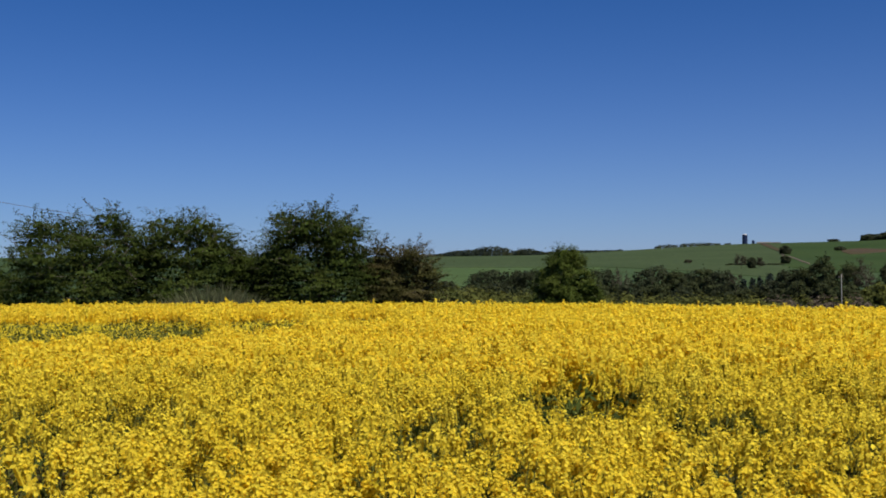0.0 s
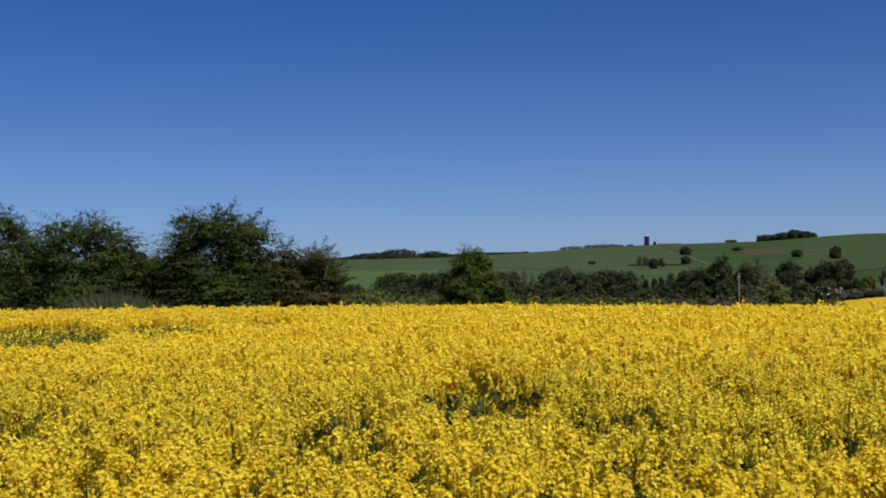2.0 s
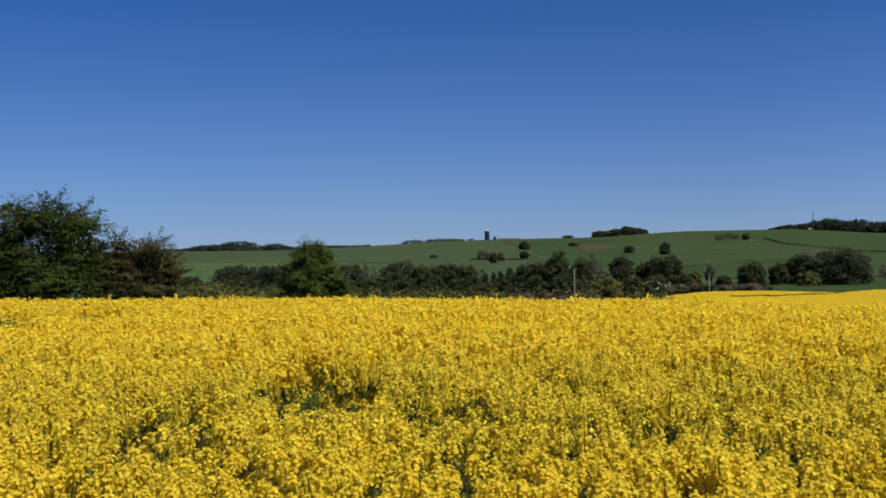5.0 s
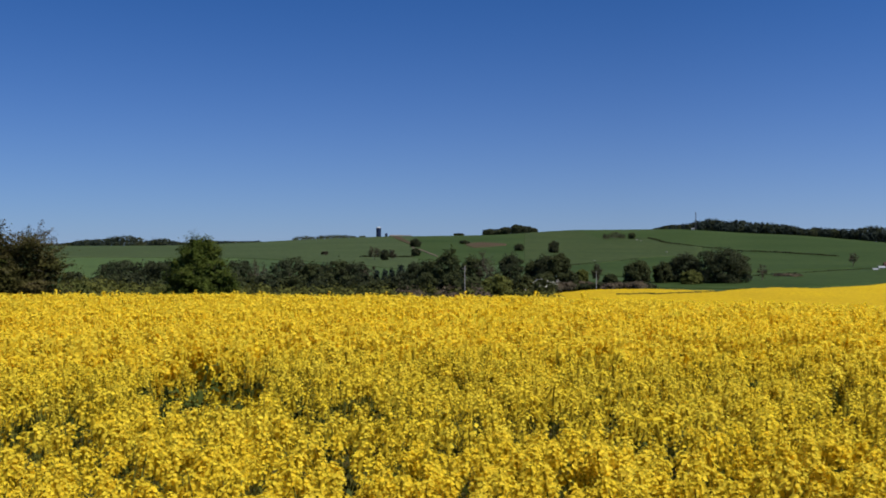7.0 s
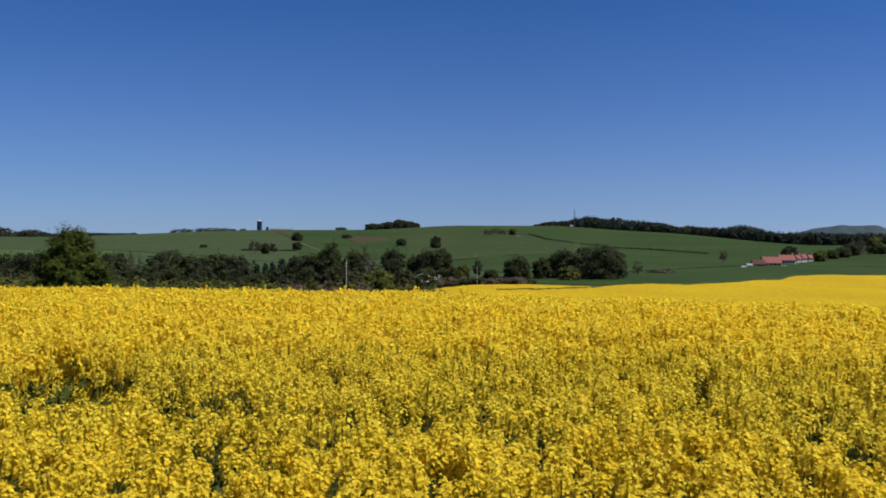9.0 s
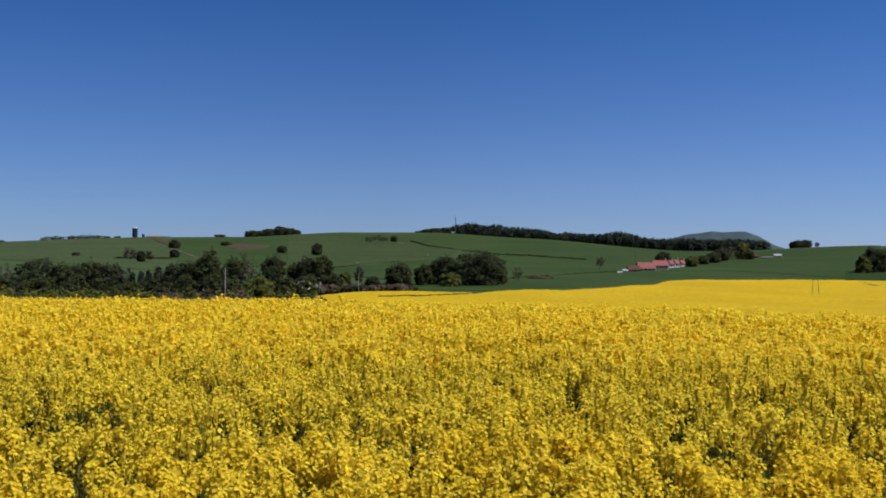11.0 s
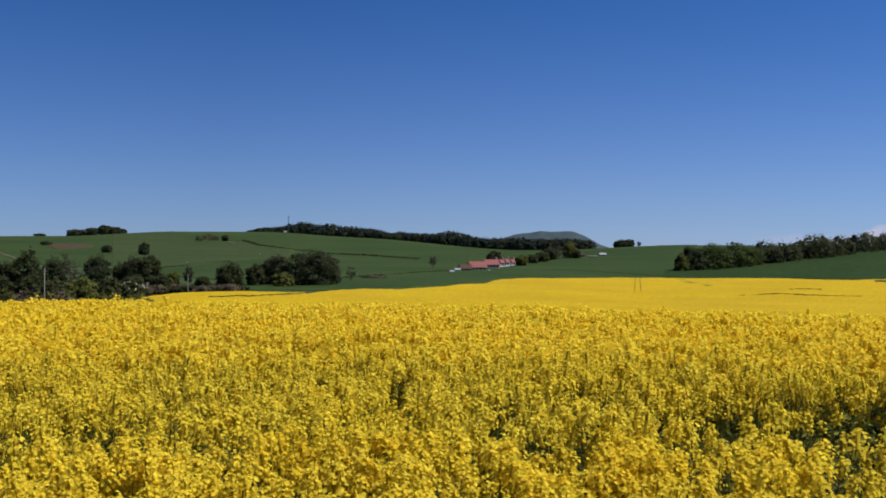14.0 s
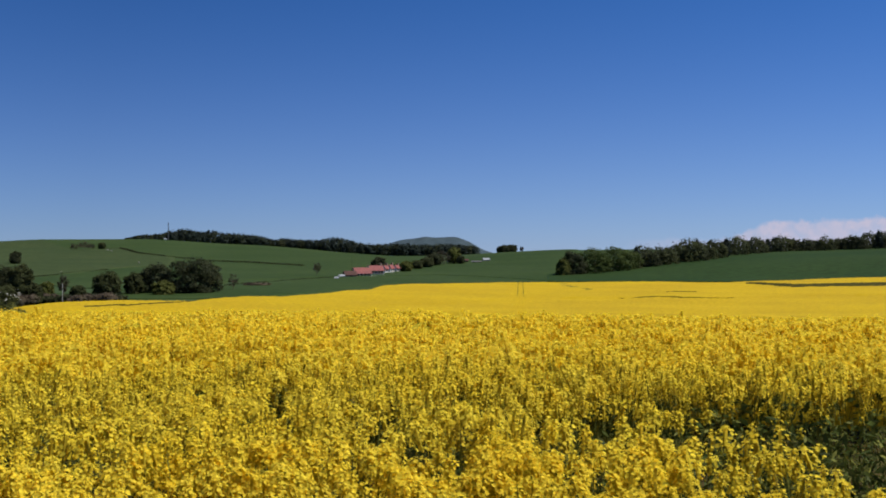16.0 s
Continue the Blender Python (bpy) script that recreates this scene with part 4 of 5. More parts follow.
plant_by_view("bare_tree", "small leafless tree in the green field", 39.4, 262, 0.32, -0.36, "bare", 615, make=bare_tree, leaves=350)
plant_by_view("bare_bush", "low dark thicket at the field edge", 40.6, 300, 0.75, -0.86, "bare_scrub", 616, leaves=1100, leaf_size=0.3, lift=0.0, trunk=0.02, category="bush")
plant_by_view("bare_tree", "thin leaning leafless tree near the farm", 43.75, 420, 0.27, 0.26, "bare", 617, make=bare_tree, leaves=380, leaf_size=0.3)


def blossom_bush(az, r, half, top):
    bush = plant_by_view("blossoming_bush", "dark hawthorn bush dotted with white blossom", az, r, half, top, "broadleaf", 620, leaves=2600, leaf_size=0.26, lift=-0.1, trunk=0.02, category="bush")
    rng = np.random.default_rng(621)
    tall = EYE + r * math.tan(radians(top)) - bush.location.z
    d = unit(rng.normal(size=(2600, 3)))
    lump = np.array([noise.noise(Vector(x * np.array([3.0, 3.0, 6.0]))) for x in d])
    right = d @ np.array([math.cos(radians(az)), -math.sin(radians(az)), 0])
    front = -d @ np.array([math.sin(radians(az)), math.cos(radians(az)), 0])
    d = d[(lump + 0.16 * right + 0.2 * front > 0.43) & (d[:, 2] > -0.35) & (d[:, 2] < 0.85)]
    w = r * math.tan(radians(half))
    p = d * np.array([w, w, tall / 2]) * rng.uniform(0.98, 1.12, (len(d), 1)) + np.array([0, 0, tall / 2])
    part("blossom", mesh_of("blossom", *cards(rng, p, 0.17, 0.5, 1.2), ["blossom"]), bush, "white blossom")


blossom_bush(28.15, 188, 0.8, -0.8)


def utility_pole(name, label, az, r, top_el, arm, thick):
    base = spot(az, r)
    tall = EYE + r * math.tan(radians(top_el)) - base.z
    root = tagged(new(name), label, "pole")
    root.location = base
    part("shaft", mesh_of("shaft", *tube([(0, 0, -0.5), (0, 0, tall * 0.5), (0, 0, tall)], [thick, thick * 0.9, thick * 0.75], 8), ["pole_wood"], smooth=True), root)
    if arm:
        bm = bmesh.new()
        bmesh.ops.create_cube(bm, size=1)
        bmesh.ops.scale(bm, vec=(0.5, 0.07, 0.07), verts=bm.verts)
        bmesh.ops.translate(bm, vec=(0, 0.1, tall - 0.3), verts=bm.verts)
        part("crossarm", from_bm("crossarm", bm, "weathered"), root)


utility_pole("telegraph_pole", "grey wooden telegraph pole in the valley scrub", 24.0, 108, -0.5, True, 0.048)
utility_pole("marker_post", "thin grey post by the valley hedge", 30.97, 198, -0.8, False, 0.05)
wire = bpy.data.curves.new("overhead_wire", "CURVE")
wire.dimensions, wire.bevel_depth = "3D", 0.011
sp = wire.splines.new("POLY")
sp.points.add(24)
for i in range(25):
    a = -26 + i * 0.5
    p = spot(a, 60)
    sp.points[i].co = (p.x, p.y, EYE + 60 * math.tan(radians(float(np.interp(a, [-26, -18.7, -16.9, -11], [4.4, 3.26, 2.95, 2.2])))), 1)
wire.materials.append(M["bark"])
tagged(new("overhead_wire", wire), "thin dark overhead wire against the sky", "wire")


# ---- hillside trees and hedges ----
def hedge(name, label, a0, r0, a1, r1, tall, mat, seed, wide=1.2, size=0.5, per=14, up=0.0):
    rng = np.random.default_rng(seed)
    p0, p1 = spot(a0, r0), spot(a1, r1)
    ln = (p1 - p0).length
    n = int(ln * per)
    t = rng.uniform(0, 1, n)
    p = np.array(p0)[None] * (1 - t[:, None]) + np.array(p1)[None] * t[:, None]
    p[:, :2] += rng.normal(size=(n, 2)) * wide * 0.4
    az, r = np.degrees(np.arctan2(p[:, 0], p[:, 1])), np.hypot(p[:, 0], p[:, 1])
    top = np.array([tall * (1 + 0.5 * noise.noise(Vector((x * ln * 0.08, seed, 0)))) for x in t])
    p[:, 2] = height(az, r) + up + rng.uniform(0.05, 1, n) * top
    return tagged(new(name, mesh_of(name, *cards(rng, p, size, 0.5, 1.3), [mat])), label, "hedge", kind="stuff")


for k, (a0, r0, a1, r1, tall) in enumerate(((32.93, 820, 33.7, 823, 0.5), (33.7, 823, 34.6, 737, 1.3), (34.6, 737, 35.95, 694, 1.1), (35.95, 694, 38.8, 623, 0.6), (38.8, 623, 40.3, 610, 1.0), (40.3, 610, 43.0, 574, 0.9))):
    hedge("hill_hedge", "dark field hedge crossing the hillside", a0, r0, a1, r1, tall, "broad_dark", 701 + k, per=22)
hedge("low_hedge", "thin dark hedge along the green field", 30.6, 226, 45.0, 400, 0.45, "broad_dark", 714, per=10, size=0.3)
hedge("low_hedge", "thin dark hedge beside the farm", 47.95, 512, 49.4, 578, 1.0, "broad_dark", 715, per=24)
hedge("low_hedge", "pale green hedge bushes above the farm", 47.7, 560, 49.6, 640, 2.2, "broad_light", 716, wide=3, per=40, size=0.6)
hedge("low_hedge", "dark hedge under the slope field", 18.5, 493, 21.3, 494, 0.9, "broad_dark", 706, per=40, size=0.45)
hedge("low_hedge", "thin dark hedge on the lower hillside", 29.6, 420, 33.1, 501, 0.35, "broad_dark", 717, per=24)
H = dict(group="hillside trees", leaf_size=0.55, leaves=1500, lobes=12)
HILL = ((19.2, 462, 0.38, 0.5, "bare"), (19.73, 460, 0.22, 0.4, "broad_dark"), (20.15, 462, 0.24, 0.33, "bare"), (16.55, 525, 0.2, 0.25, "bare"), (21.38, 660, 0.3, 0.97, "broad_dark"), (21.4, 513, 0.24, 0.44, "broad_dark"),
        (24.0, 720, 0.27, 0.86, "broad_dark"), (26.9, 605, 0.26, 0.7, "broad_dark"), (28.73, 570, 0.3, 0.86, "broad_dark"),
        (31.5, 792, 0.26, 1.2, "bare"), (31.95, 797, 0.32, 1.33, "bare"), (32.3, 803, 0.24, 1.2, "bare"), (32.82, 812, 0.19, 1.28, "broadleaf"), (47.03, 535, 0.44, 0.52, "broad_dark"), (48.5, 500, 0.35, 0.3, "broad_light"), (49.1, 540, 0.3, 0.32, "broadleaf"),
        (49.6, 560, 0.38, 0.5, "broadleaf"), (50.0, 590, 0.45, 0.74, "broad_dark"), (50.5, 600, 0.42, 0.86, "bare"), (51.03, 610, 0.42, 1.08, "broad_light"), (51.4, 602, 0.22, 0.55, "broad_dark"),
        (53.75, 830, 0.3, 1.12, "broad_dark"), (54.15, 832, 0.28, 1.13, "broad_dark"), (54.65, 830, 0.12, 1.0, "bare"), (53.5, 830, 0.2, 1.05, "broad_dark"))
for i, (az, r, half, top, mat) in enumerate(HILL):
    if mat == "bare":
        plant_by_view("hillside_tree", "leafless brown tree on the hillside", az, r, half, top, mat, 720 + i, make=bare_tree, leaf_size=0.26, leaves=1100, twigs=90, group="hillside trees")
    else:
        plant_by_view("hillside_tree", "round green tree on the hillside", az, r, half, top, mat, 720 + i, **H)
for i, (az, top) in enumerate(((25.3, 1.42), (25.72, 1.4), (26.2, 1.54), (26.8, 1.68), (27.25, 1.58), (27.55, 1.47))):
    plant_by_view("clump_tree", "dark green tree in the hilltop clump", az, 985, 0.37, top + 0.06, "broad_dark", 750 + i, **{**H, "group": "hilltop clump", "lift": -0.2, "leaf_size": 0.8})
plant_by_view("leaning_tree", "wind-bent tree on the skyline", 23.7, 1000, 0.3, 1.2, "broad_dark", 760, **{**H, "lift": 0.4, "group": "", "leaf_size": 0.7})


def boulder(az, r, size, seed):
    """A pale rounded stone half sunk in the grass."""
    rng = np.random.default_rng(seed)
    bm = bmesh.new()
    bmesh.ops.create_icosphere(bm, subdivisions=2, radius=1)
    for v in bm.verts:
        k = 1 + 0.3 * noise.noise(v.co * 1.3 + Vector((seed, 0, 0)))
        v.co = Vector((v.co.x * size * k * 1.2, v.co.y * size * k, v.co.z * size * k * 0.75 + size * 0.45))
    ob = new("boulder", from_bm("boulder", bm, "pale_stone"))
    ob.location, ob.rotation_euler.z = spot(az, r) + Vector((0, 0, 0.4)), float(rng.uniform(0, 6.28))
    tagged(ob, "pale boulder lying in the grazed hillside grass", "boulder", group="hillside boulders")


for k, (az, r, size) in enumerate(((33.1, 785, 0.8), (33.28, 772, 0.6), (34.63, 592, 0.55), (30.89, 463, 0.4))):
    boulder(az, r, size, 770 + k)


# ---- woods ----
def wood(name, label, seed, count, az0, az1, dist, top, mats, conifer=0.0, spread=30, quads=190, size=1.25, slim=0.42, least=0.88, lobes=6):
    """Many tree crowns along a belt; top gives the elevation of the treetops over the bearing."""
    rng = np.random.default_rng(seed)
    allv, slots = [], []
    for i in range(count):
        az = float(az0 + (az1 - az0) * (i + rng.uniform(-0.5, 1.5)) / count)
        r = dist(az) + float(rng.uniform(0, spread))
        g = spot(az, r)
        tall = max(2.0, (EYE + r * math.tan(radians(top(az))) - g.z) * float(rng.uniform(least, 1.07)))
        cone = rng.uniform() < conifer
        w = tall * slim * float(rng.uniform(0.8, 1.25)) * (0.62 if cone else 1.0)
        C, R = lobes_of(rng, tall, w * 2, -0.1 if cone else -0.5, lobes, 1.0 if cone else 0.0, 2.4, 0.5)
        p, out = crown_points(rng, C, R, quads, seed + i, 0.82, 0.86)
        p, out = p[p[:, 2] > 0.1], out[p[:, 2] > 0.1]
        v, _ = cards(rng, p + np.array(g), size, 0.3, 1.2, out, 0.25)
        allv.append(v)
        slots.append(np.full(len(p), len(mats) - 1 if cone else rng.integers(0, len(mats) - 1)))
    v = np.concatenate(allv)
    return tagged(new(name, mesh_of(name, v, np.arange(len(v)), mats, np.concatenate(slots))), label, "wood", kind="stuff")


wood("hilltop_wood", "dark plantation of trees along the hilltop", 801, 300, 34.0, 46.2, line(34, 1000, 46, 960),
     line(33.9, 1.44, 34.6, 1.66, 35.9, 1.77, 36.15, 1.93, 37.06, 2.04, 37.7, 1.9, 38.35, 2.0, 38.8, 1.8, 39.9, 1.8, 40.8, 1.64, 41.5, 1.45, 41.8, 1.53, 43.9, 1.44, 44.36, 1.66, 45.1, 1.58, 45.6, 1.4, 46.2, 1.27), ["conifer", "conifer", "broad_dark", "conifer"], 0.25, slim=0.45)
wood("hilltop_wood", "dark belt of trees below the far hill", 802, 170, 46.2, 52.2, line(46, 960), line(46, 1.26, 50, 1.2, 51, 1.27, 51.5, 1.22, 52.2, 1.1), ["conifer", "conifer", "broad_dark", "conifer"], 0.2, slim=0.45)
wood("ridge_wood", "grey-green wood on the far ridge", 803, 150, 2.0, 13.2, line(2, 1010), line(2, 0.45, 2.65, 0.54, 3.76, 0.68, 4.2, 0.84, 5.3, 0.9, 5.7, 1.02, 6.5, 1.08, 6.95, 0.98, 7.1, 0.84, 7.25, 0.7, 7.6, 0.85, 8.1, 0.98, 8.5, 0.84, 9, 0.72, 10.9, 0.8, 13, 0.76),
     ["broad_dark", "conifer", "conifer"], 0.0, size=1.5, slim=0.9, quads=140)
wood("skyline_hedge", "rounded dark hedgerow trees along the skyline", 806, 30, 14.95, 18.7, line(15, 985), line(14.9, 0.98, 15.4, 1.12, 15.9, 1.04, 16.4, 1.14, 17.2, 1.15, 18.0, 1.1, 18.7, 1.05), ["broad_dark", "broadleaf", "broad_dark"], 0.0, spread=12, quads=90, size=1.0, slim=0.8)
for i, (az, r, half, top, mat) in enumerate(((56.85, 432, 0.4, 0.42, "broad_light"), (57.35, 438, 0.72, 0.86, "broad_dark"), (58.5, 446, 1.15, 1.0, "corner_leaf"), (59.5, 455, 1.25, 1.05, "corner_leaf"), (60.3, 462, 0.75, 0.9, "corner_leaf"),
                                             (61.2, 470, 0.35, 0.42, "broad_light"))):
    plant_by_view("corner_tree", "rounded fresh green broadleaf tree at the field corner", az, r, half, top, mat, 840 + i, group="corner trees", leaves=5200, leaf_size=0.4, lift=-0.5, lobes=18)
wood("mixed_wood", "mixed wood of conifers and broadleaf trees", 805, 150, 60.6, 78, line(60, 452, 62.8, 477, 64, 482, 65.4, 521, 67.3, 578, 70.6, 593, 73, 610, 90, 640),
     line(60.5, 1.12, 61.3, 1.22, 62.1, 1.05, 62.6, 1.04, 62.9, 1.44, 63.5, 1.57, 64, 1.38, 65.8, 1.58, 66.4, 1.4, 66.8, 1.62, 67.2, 1.35, 67.9, 1.67, 68.5, 1.38, 69.5, 1.32, 70.1, 1.52, 70.6, 1.35, 71.6, 1.67, 75, 1.8, 90, 1.9),
     ["broadleaf", "broad_dark", "broad_dark", "broad_dark", "conifer"], 0.14, quads=460, size=0.85, slim=0.46, least=0.72, lobes=10, spread=34)


# ---- farm, silo, mast ----
def box(bm, x0, y0, z0, x1, y1, z1):
    made = bmesh.ops.create_cube(bm, size=1)["verts"]
    bmesh.ops.scale(bm, vec=(x1 - x0, y1 - y0, z1 - z0), verts=made)
    bmesh.ops.translate(bm, vec=((x0 + x1) / 2, (y0 + y1) / 2, (z0 + z1) / 2), verts=made)


def gable_house(name, label, az, r, turn, long, deep, eaves, ridge, wall, roof, windows=3, chimneys=1, category="house", up=0.0):
    """Walls with gables, a pitched roof with thickness, window panes in frames, a door and chimneys. The long side looks towards -y before turning."""
    root = tagged(new(name), label, category, "farm buildings")
    root.matrix_world = Matrix.Translation(spot(az, r, up)) @ pose(0, 0, 0, 0, 0, turn - az)
    hx, hy = long / 2, deep / 2
    bm = bmesh.new()
    prof = [(-hy, -1.0), (hy, -1.0), (hy, eaves), (0, ridge), (-hy, eaves)]
    ends = [[bm.verts.new((x, y, z)) for y, z in prof] for x in (-hx, hx)]
    bm.faces.new(ends[0])
    bm.faces.new(ends[1][::-1])
    for i in range(5):
        j = (i + 1) % 5
        bm.faces.new((ends[0][j], ends[0][i], ends[1][i], ends[1][j]))
    part("wall", from_bm("wall", bm, wall), root)
    for side in (-1, 1):
        bm = bmesh.new()
        n = Vector((0, -(ridge - eaves) * side * -1, hy)).normalized() * 0.18
        low = Vector((0, side * (hy + 0.3), eaves - 0.3 * (ridge - eaves) / hy))
        top = Vector((0, 0, ridge))
        vs = [bm.verts.new(Vector((x, 0, 0)) + q) for q in (low, top, top + n, low + n) for x in (-hx - 0.2, hx + 0.2)]
        for a, b2, c, d in ((0, 1, 3, 2), (2, 3, 5, 4), (4, 5, 7, 6), (6, 7, 1, 0), (0, 2, 4, 6), (1, 7, 5, 3)):
            bm.faces.new((vs[a], vs[b2], vs[c], vs[d]))
        part("roof", from_bm("roof", bm, roof), root)
    for k in range(windows):
        x = -hx + long * (k + 0.7) / (windows + 0.4)
        bm = bmesh.new()
        box(bm, x - 0.55, -hy - 0.06, eaves * 0.38, x + 0.55, -hy + 0.05, eaves * 0.82)
        w = part("window", from_bm("window", bm, "dark_glass"), root, "dark window")
        bm = bmesh.new()
        box(bm, x - 0.65, -hy - 0.12, eaves * 0.34, x + 0.65, -hy + 0.05, eaves * 0.375)
        part("sill", from_bm("sill", bm, "stone"), w)
    for k in range(chimneys):
        x = (hx - 0.5) * (1 if k == 0 else -1)
        bm = bmesh.new()
        box(bm, x - 0.35, -0.35, ridge - 0.4, x + 0.35, 0.35, ridge + 0.9)
        box(bm, x - 0.42, -0.42, ridge + 0.9, x + 0.42, 0.42, ridge + 1.05)
        part("chimney", from_bm("chimney", bm, "stone"), root)
    return root


M["pantile_dark"] = material("weathered_pantile", (0.095, 0.05, 0.042), (0.075, 0.045, 0.038), 0.85, 0.6, 6, 0.5)
gable_house("farm_cottage", "long farm range with a red pantile roof", 46.12, 417, 20, 6.6, 4.6, 1.3, 3.4, "render_white", "pantile", windows=4)
gable_house("farm_cottage", "taller white farm range with a red pantile roof", 46.85, 448, 20, 6.0, 5.0, 1.9, 3.9, "render_white", "pantile", windows=4)
for az, r, wide, high in ((47.38, 482, 1.9, 3.5), (47.66, 490, 2.0, 3.7), (47.97, 506, 1.8, 3.2)):
    gable_house("farm_cottage", "white farm building with its gable to the field", az, r, 64, 4, wide, high * 0.62, high, "render_white", "pantile", windows=2)
gable_house("stone_shed", "stone farm shed with a weathered red roof", 45.5, 404, 16, 4.4, 3.6, 0.9, 2.3, "stone", "pantile_dark", windows=1, chimneys=0, category="shed")
gable_house("white_shed", "low white shed at the end of the farm", 44.8, 374, 0, 1.3, 1.3, 0.4, 0.75, "render_white", "pale_steel", windows=1, chimneys=0, category="shed")
gable_house("white_shed", "low white shed near the farm track", 45.07, 398, 12, 1.8, 1.6, 0.5, 1.0, "render_white", "pale_steel", windows=1, chimneys=0, category="shed")
gable_house("white_shed", "small white shed beside the hedge", 48.25, 512, 0, 1.6, 1.5, 0.7, 1.1, "render_white", "pale_steel", windows=1, chimneys=0, category="shed")
gable_house("barn", "grey-roofed stone barn among the trees", 50.95, 632, 30, 5, 4, 1.8, 3.2, "stone", "slate", chimneys=0, category="barn")
gable_house("barn", "small tan stone barn on the slope", 51.65, 626, 0, 3.4, 3, 1.2, 2.1, "stone", "pantile_dark", chimneys=0, category="barn")
gable_house("barn", "low dark barn on the slope", 52.25, 612, -5, 5.6, 3, 0.7, 1.2, "slate", "slate", chimneys=0, category="barn")
gable_house("barn", "grey steel barn on the slope", 52.75, 628, 10, 4, 3, 1.0, 2.0, "pale_steel", "pale_steel", chimneys=0, category="barn")


def low_wall(az, r, turn, long, high):
    bm = bmesh.new()
    box(bm, -long / 2, -0.15, -0.3, long / 2, 0.15, high)
    bmesh.ops.bevel(bm, geom=bm.edges[:], offset=0.04, segments=1, affect="EDGES")
    ob = new("garden_wall", from_bm("garden_wall", bm, "render_white"))
    ob.matrix_world = Matrix.Translation(spot(az, r)) @ pose(0, 0, 0, 0, 0, turn - az)
    return tagged(ob, "low whitewashed wall in front of the farm", "wall")


low_wall(46.5, 412, 18, 5.0, 0.4)
gable_house("hill_farm", "low reddish farm buildings on the skyline", 20.35, 990, 5, 12, 6, 0.6, 1.5, "weathered", "weathered", chimneys=0, category="barn")
gable_house("hill_farm", "low grey farm buildings on the skyline", 20.95, 990, -5, 7, 5, 0.5, 1.2, "weathered", "slate", chimneys=0, category="barn")
gable_house("field_shed", "small grey shed roof beside the blossoming bush", 26.95, 186, 62, 2.2, 1.9, 1.3, 2.2, "stone", "weathered", windows=1, chimneys=0, category="shed")


def silo(az, r, wide, top_el, cap, label):
    base = spot(az, r)
    tall = EYE + r * math.tan(radians(top_el)) - base.z
    root = tagged(new("tower_silo"), label, "silo")
    root.location = base
    R = wide / 2
    part("drum", mesh_of("drum", *tube([(0, 0, -1), (0, 0, tall * 0.5), (0, 0, tall - 1.1)], [R, R, R], 20), ["silo_steel"], smooth=True), root)
    for k in range(5):
        z = tall * (0.1 + 0.16 * k)
        part("hoop", mesh_of("hoop", *tube([(0, 0, z), (0, 0, z + 0.25)], [R + 0.06, R + 0.06], 20), ["silo_steel"]), root)
    part("cap", mesh_of("cap", *tube([(0, 0, tall - 1.1), (0, 0, tall - 0.8), (0, 0, tall - 0.25), (0, 0, tall)], [R + 0.05, R * 0.92, R * 0.6, 0.05], 20), [cap], smooth=True), root)


M["cap_steel"] = material("bare_pale_steel", (0.4, 0.41, 0.43), (0.34, 0.36, 0.38), 0.4, 0.5, 8, 0.1, gloss=0.4)
silo(19.42, 965, 4.4, 1.57, "cap_steel", "dark blue steel tower silo with a pale cap")
silo(19.83, 968, 2.4, 1.22, "silo_steel", "small dark steel silo beside the tall one")


def lattice_mast(az, r, top_el):
    base = spot(az, r)
    tall = EYE + r * math.tan(radians(top_el)) - base.z
    root = tagged(new("lattice_mast"), "thin steel lattice mast on the hilltop", "mast")
    root.location = base
    for sx, sy in ((1, 0), (-0.5, 0.87), (-0.5, -0.87)):
        part("leg", mesh_of("leg", *tube([(sx * 0.7, sy * 0.7, 0), (sx * 0.25, sy * 0.25, tall)], [0.13, 0.1], 5), ["mast_steel"]), root)
    for k in range(8):
        z0, z1 = tall * k / 8, tall * (k + 1) / 8
        s0, s1 = 0.7 - 0.45 * k / 8, 0.7 - 0.45 * (k + 1) / 8
        part("brace", mesh_of("brace", *tube([(s0, 0, z0), (-0.5 * s1, 0.87 * s1, z1)], [0.05, 0.05], 4), ["mast_steel"]), root)
        part("brace", mesh_of("brace", *tube([(-0.5 * s0, -0.87 * s0, z0), (s1, 0, z1)], [0.05, 0.05], 4), ["mast_steel"]), root)


lattice_mast(36.1, 975, 2.31)
gable_house("mast_cabin", "small white cabin at the foot of the mast", 35.95, 970, 0, 2.4, 2, 1.2, 1.7, "render_white", "pale_steel", windows=1, chimneys=0, category="cabin")


# ---- far hill ----
def distant_hill():
    az, r = np.arange(43, 54.6, 0.15), np.linspace(3300, 4300, 30)
    A, R = np.meshgrid(az, r, indexing="ij")
    crest = np.interp(A, [43, 45, 46.8, 47.7, 48.5, 49.5, 50.5, 51.2, 51.8, 52.2, 52.7, 54.6], [0.4, 0.8, 1.05, 1.24, 1.42, 1.55, 1.47, 1.5, 1.27, 1.05, 0.8, 0.1])
    top = EYE + 3800 * np.tan(np.radians(crest))
    s = np.clip(1 - ((R - 3800) / 500) ** 2, 0, 1)
    rough = np.array([noise.noise(Vector((a * 1.3, b * 0.006, 1))) for a, b in zip(A.ravel(), R.ravel())]).reshape(A.shape)
    Z = -8 + (top + 8) * s + 5 * rough * s * (crest > 0.3)
    tagged(new("distant_hill", mesh_of("distant_hill", polar(A, R, Z), grid_quads(*A.shape), ["far_hill"], smooth=True)), "moorland hill on the horizon, tinted blue-grey for haze", "hill", kind="structure")


distant_hill()


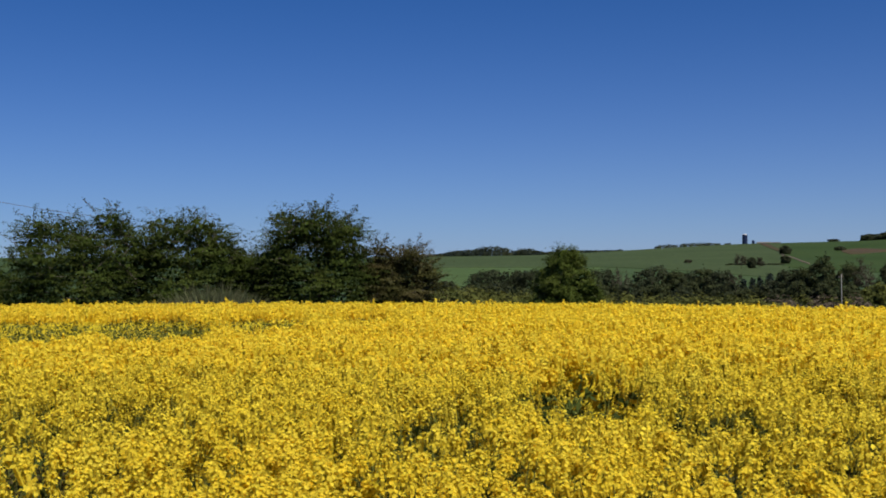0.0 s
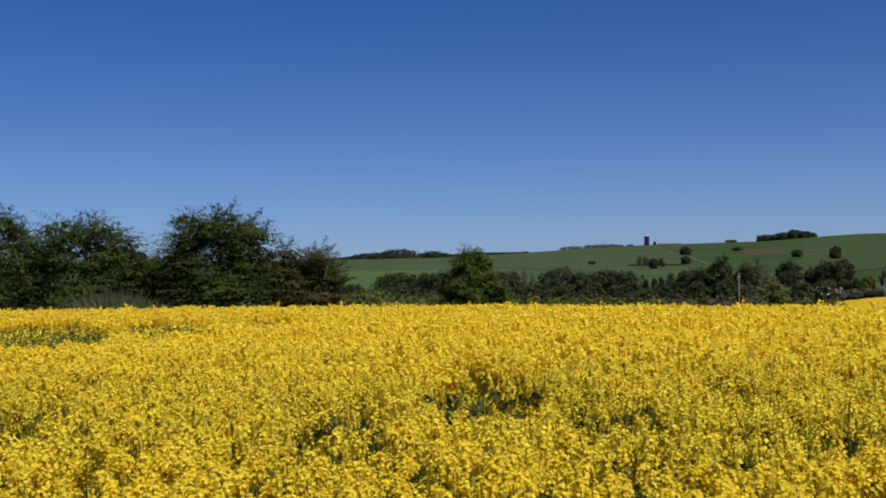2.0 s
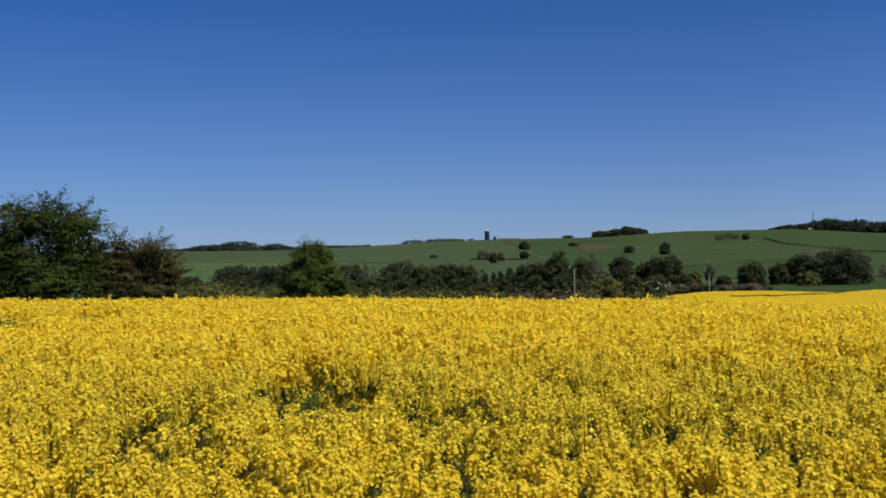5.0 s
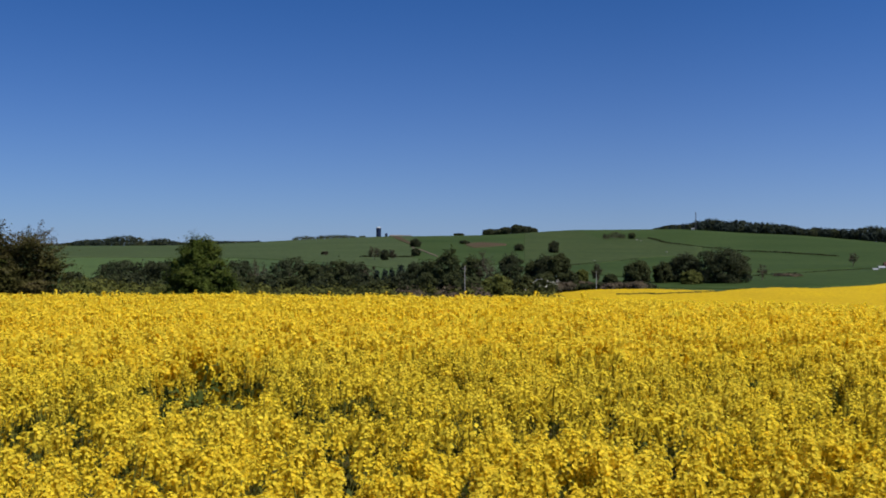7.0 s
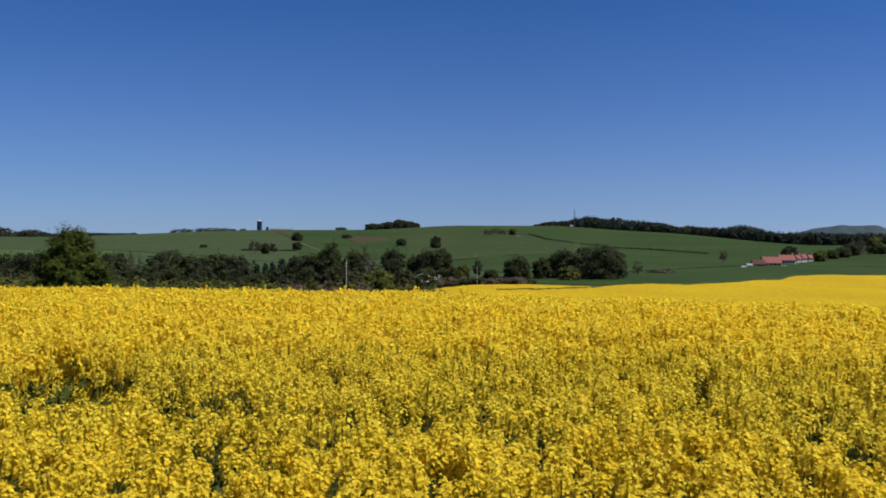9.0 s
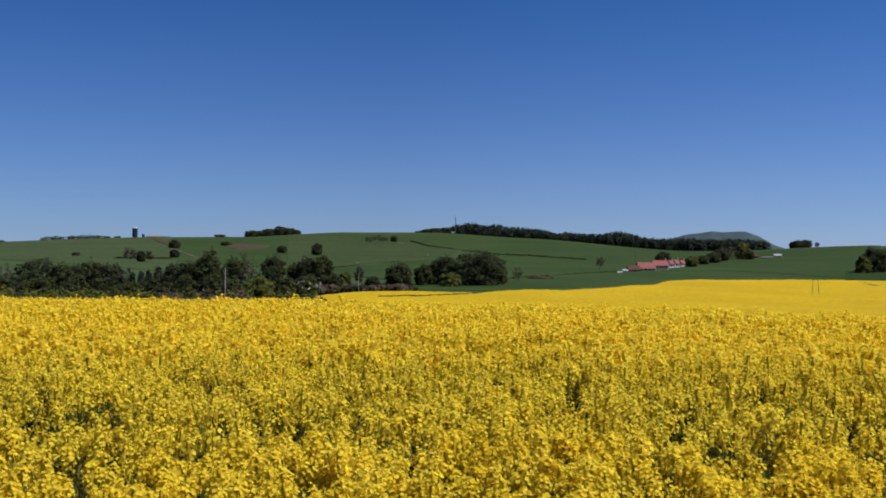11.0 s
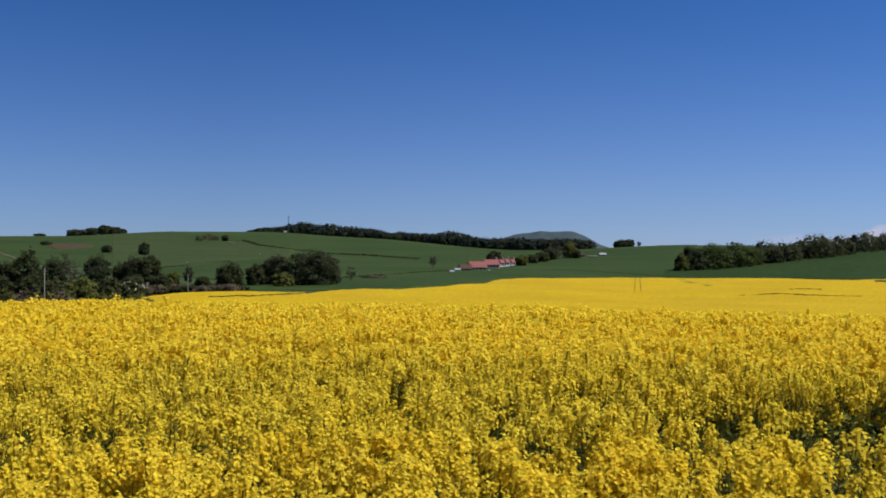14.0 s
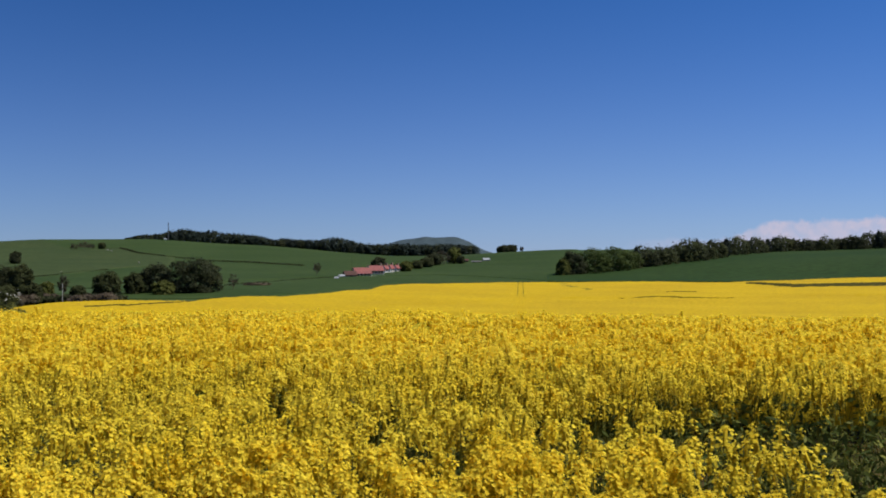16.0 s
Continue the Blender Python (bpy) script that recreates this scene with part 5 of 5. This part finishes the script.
# ---- single plants nearest to the path ----
def rape_plant(seed):
    """One plant: a stem with side branches, a flower head on each branch, and clasping leaves."""
    rng = np.random.default_rng(seed)
    plant = tagged(new("rapeseed_plant"), "flowering rapeseed plant with yellow heads and blue-green leaves", "plant", "foreground rapeseed plants")
    tall = float(rng.uniform(1.04, 1.2))
    pieces = [tube([(0, 0, -0.03), (0.012, 0, tall * 0.5), (0, 0.01, tall)], [0.008, 0.006, 0.003], 5)]
    tips = [(0.0, 0.01, tall)]
    for k in range(int(rng.integers(4, 6))):
        a, reach = k * 1.35 + float(rng.uniform(0, 0.5)), float(rng.uniform(0.07, 0.18))
        z0 = tall * float(rng.uniform(0.55, 0.72))
        tip = (reach * math.cos(a), reach * math.sin(a), tall - float(rng.uniform(0.02, 0.16)))
        s0 = float(np.interp(z0, [tall * 0.5, tall], [0.012, 0]))
        pieces.append(tube([(s0, 0, z0), (tip[0] * 0.6, tip[1] * 0.6, z0 * 0.55 + tip[2] * 0.45), tip], [0.004, 0.0035, 0.0025], 4))
        tips.append(tip)
    part("stem", mesh_of("stem", *joined(pieces), ["stem"], smooth=True), plant)
    for tip in tips:
        q, slot = raceme(rng, int(rng.integers(36, 46)), 2)
        q, slot = q[slot < 2] * 0.9, slot[slot < 2]
        head = part("flower_head", mesh_of("flower_head", q, np.arange(len(q) * 4), ["petal", "bud"], slot), plant, "yellow flower head")
        tagged(head, kind="stuff")
        head.location = tip
    for k in range(int(rng.integers(3, 6))):
        a, z, ln = k * 2.2 + float(rng.uniform(0, 1)), tall * float(rng.uniform(0.25, 0.68)), float(rng.uniform(0.09, 0.17))
        t = np.linspace(0, 1, 6)
        wid = ln * 0.2 * np.sin(np.pi * (0.12 + 0.86 * t)) + 0.002
        mid = np.stack([ln * t, np.zeros(6), ln * (0.5 * t - 0.75 * t * t)], 1)
        rows = np.stack([mid + np.stack([0 * t, -wid, 0.25 * wid], 1), mid, mid + np.stack([0 * t, wid, 0.25 * wid], 1)], 1)
        leaf = part("leaf", mesh_of("leaf", rows, grid_quads(6, 3), ["rape_leaf"], smooth=True), plant)
        leaf.matrix_local = pose(0.006 * math.cos(a), 0.006 * math.sin(a), z, 0, 0, math.degrees(a))
    return plant


rng_p = np.random.default_rng(61)
kinds = [rape_plant(62 + k) for k in range(8)]
for k in range(130):
    az, r = -20 + 95 * (k + float(rng_p.uniform(0.1, 0.9))) / 130, math.sqrt(float(rng_p.uniform(3.45 ** 2, 4.15 ** 2)))
    place = Matrix.Translation(spot(az, r)) @ pose(0, 0, 0, float(rng_p.normal()) * 4, float(rng_p.normal()) * 4, float(rng_p.uniform(0, 360)))
    if k < 8:
        kinds[k].matrix_world = place
    else:
        copy_thing(kinds[k % 8], place)
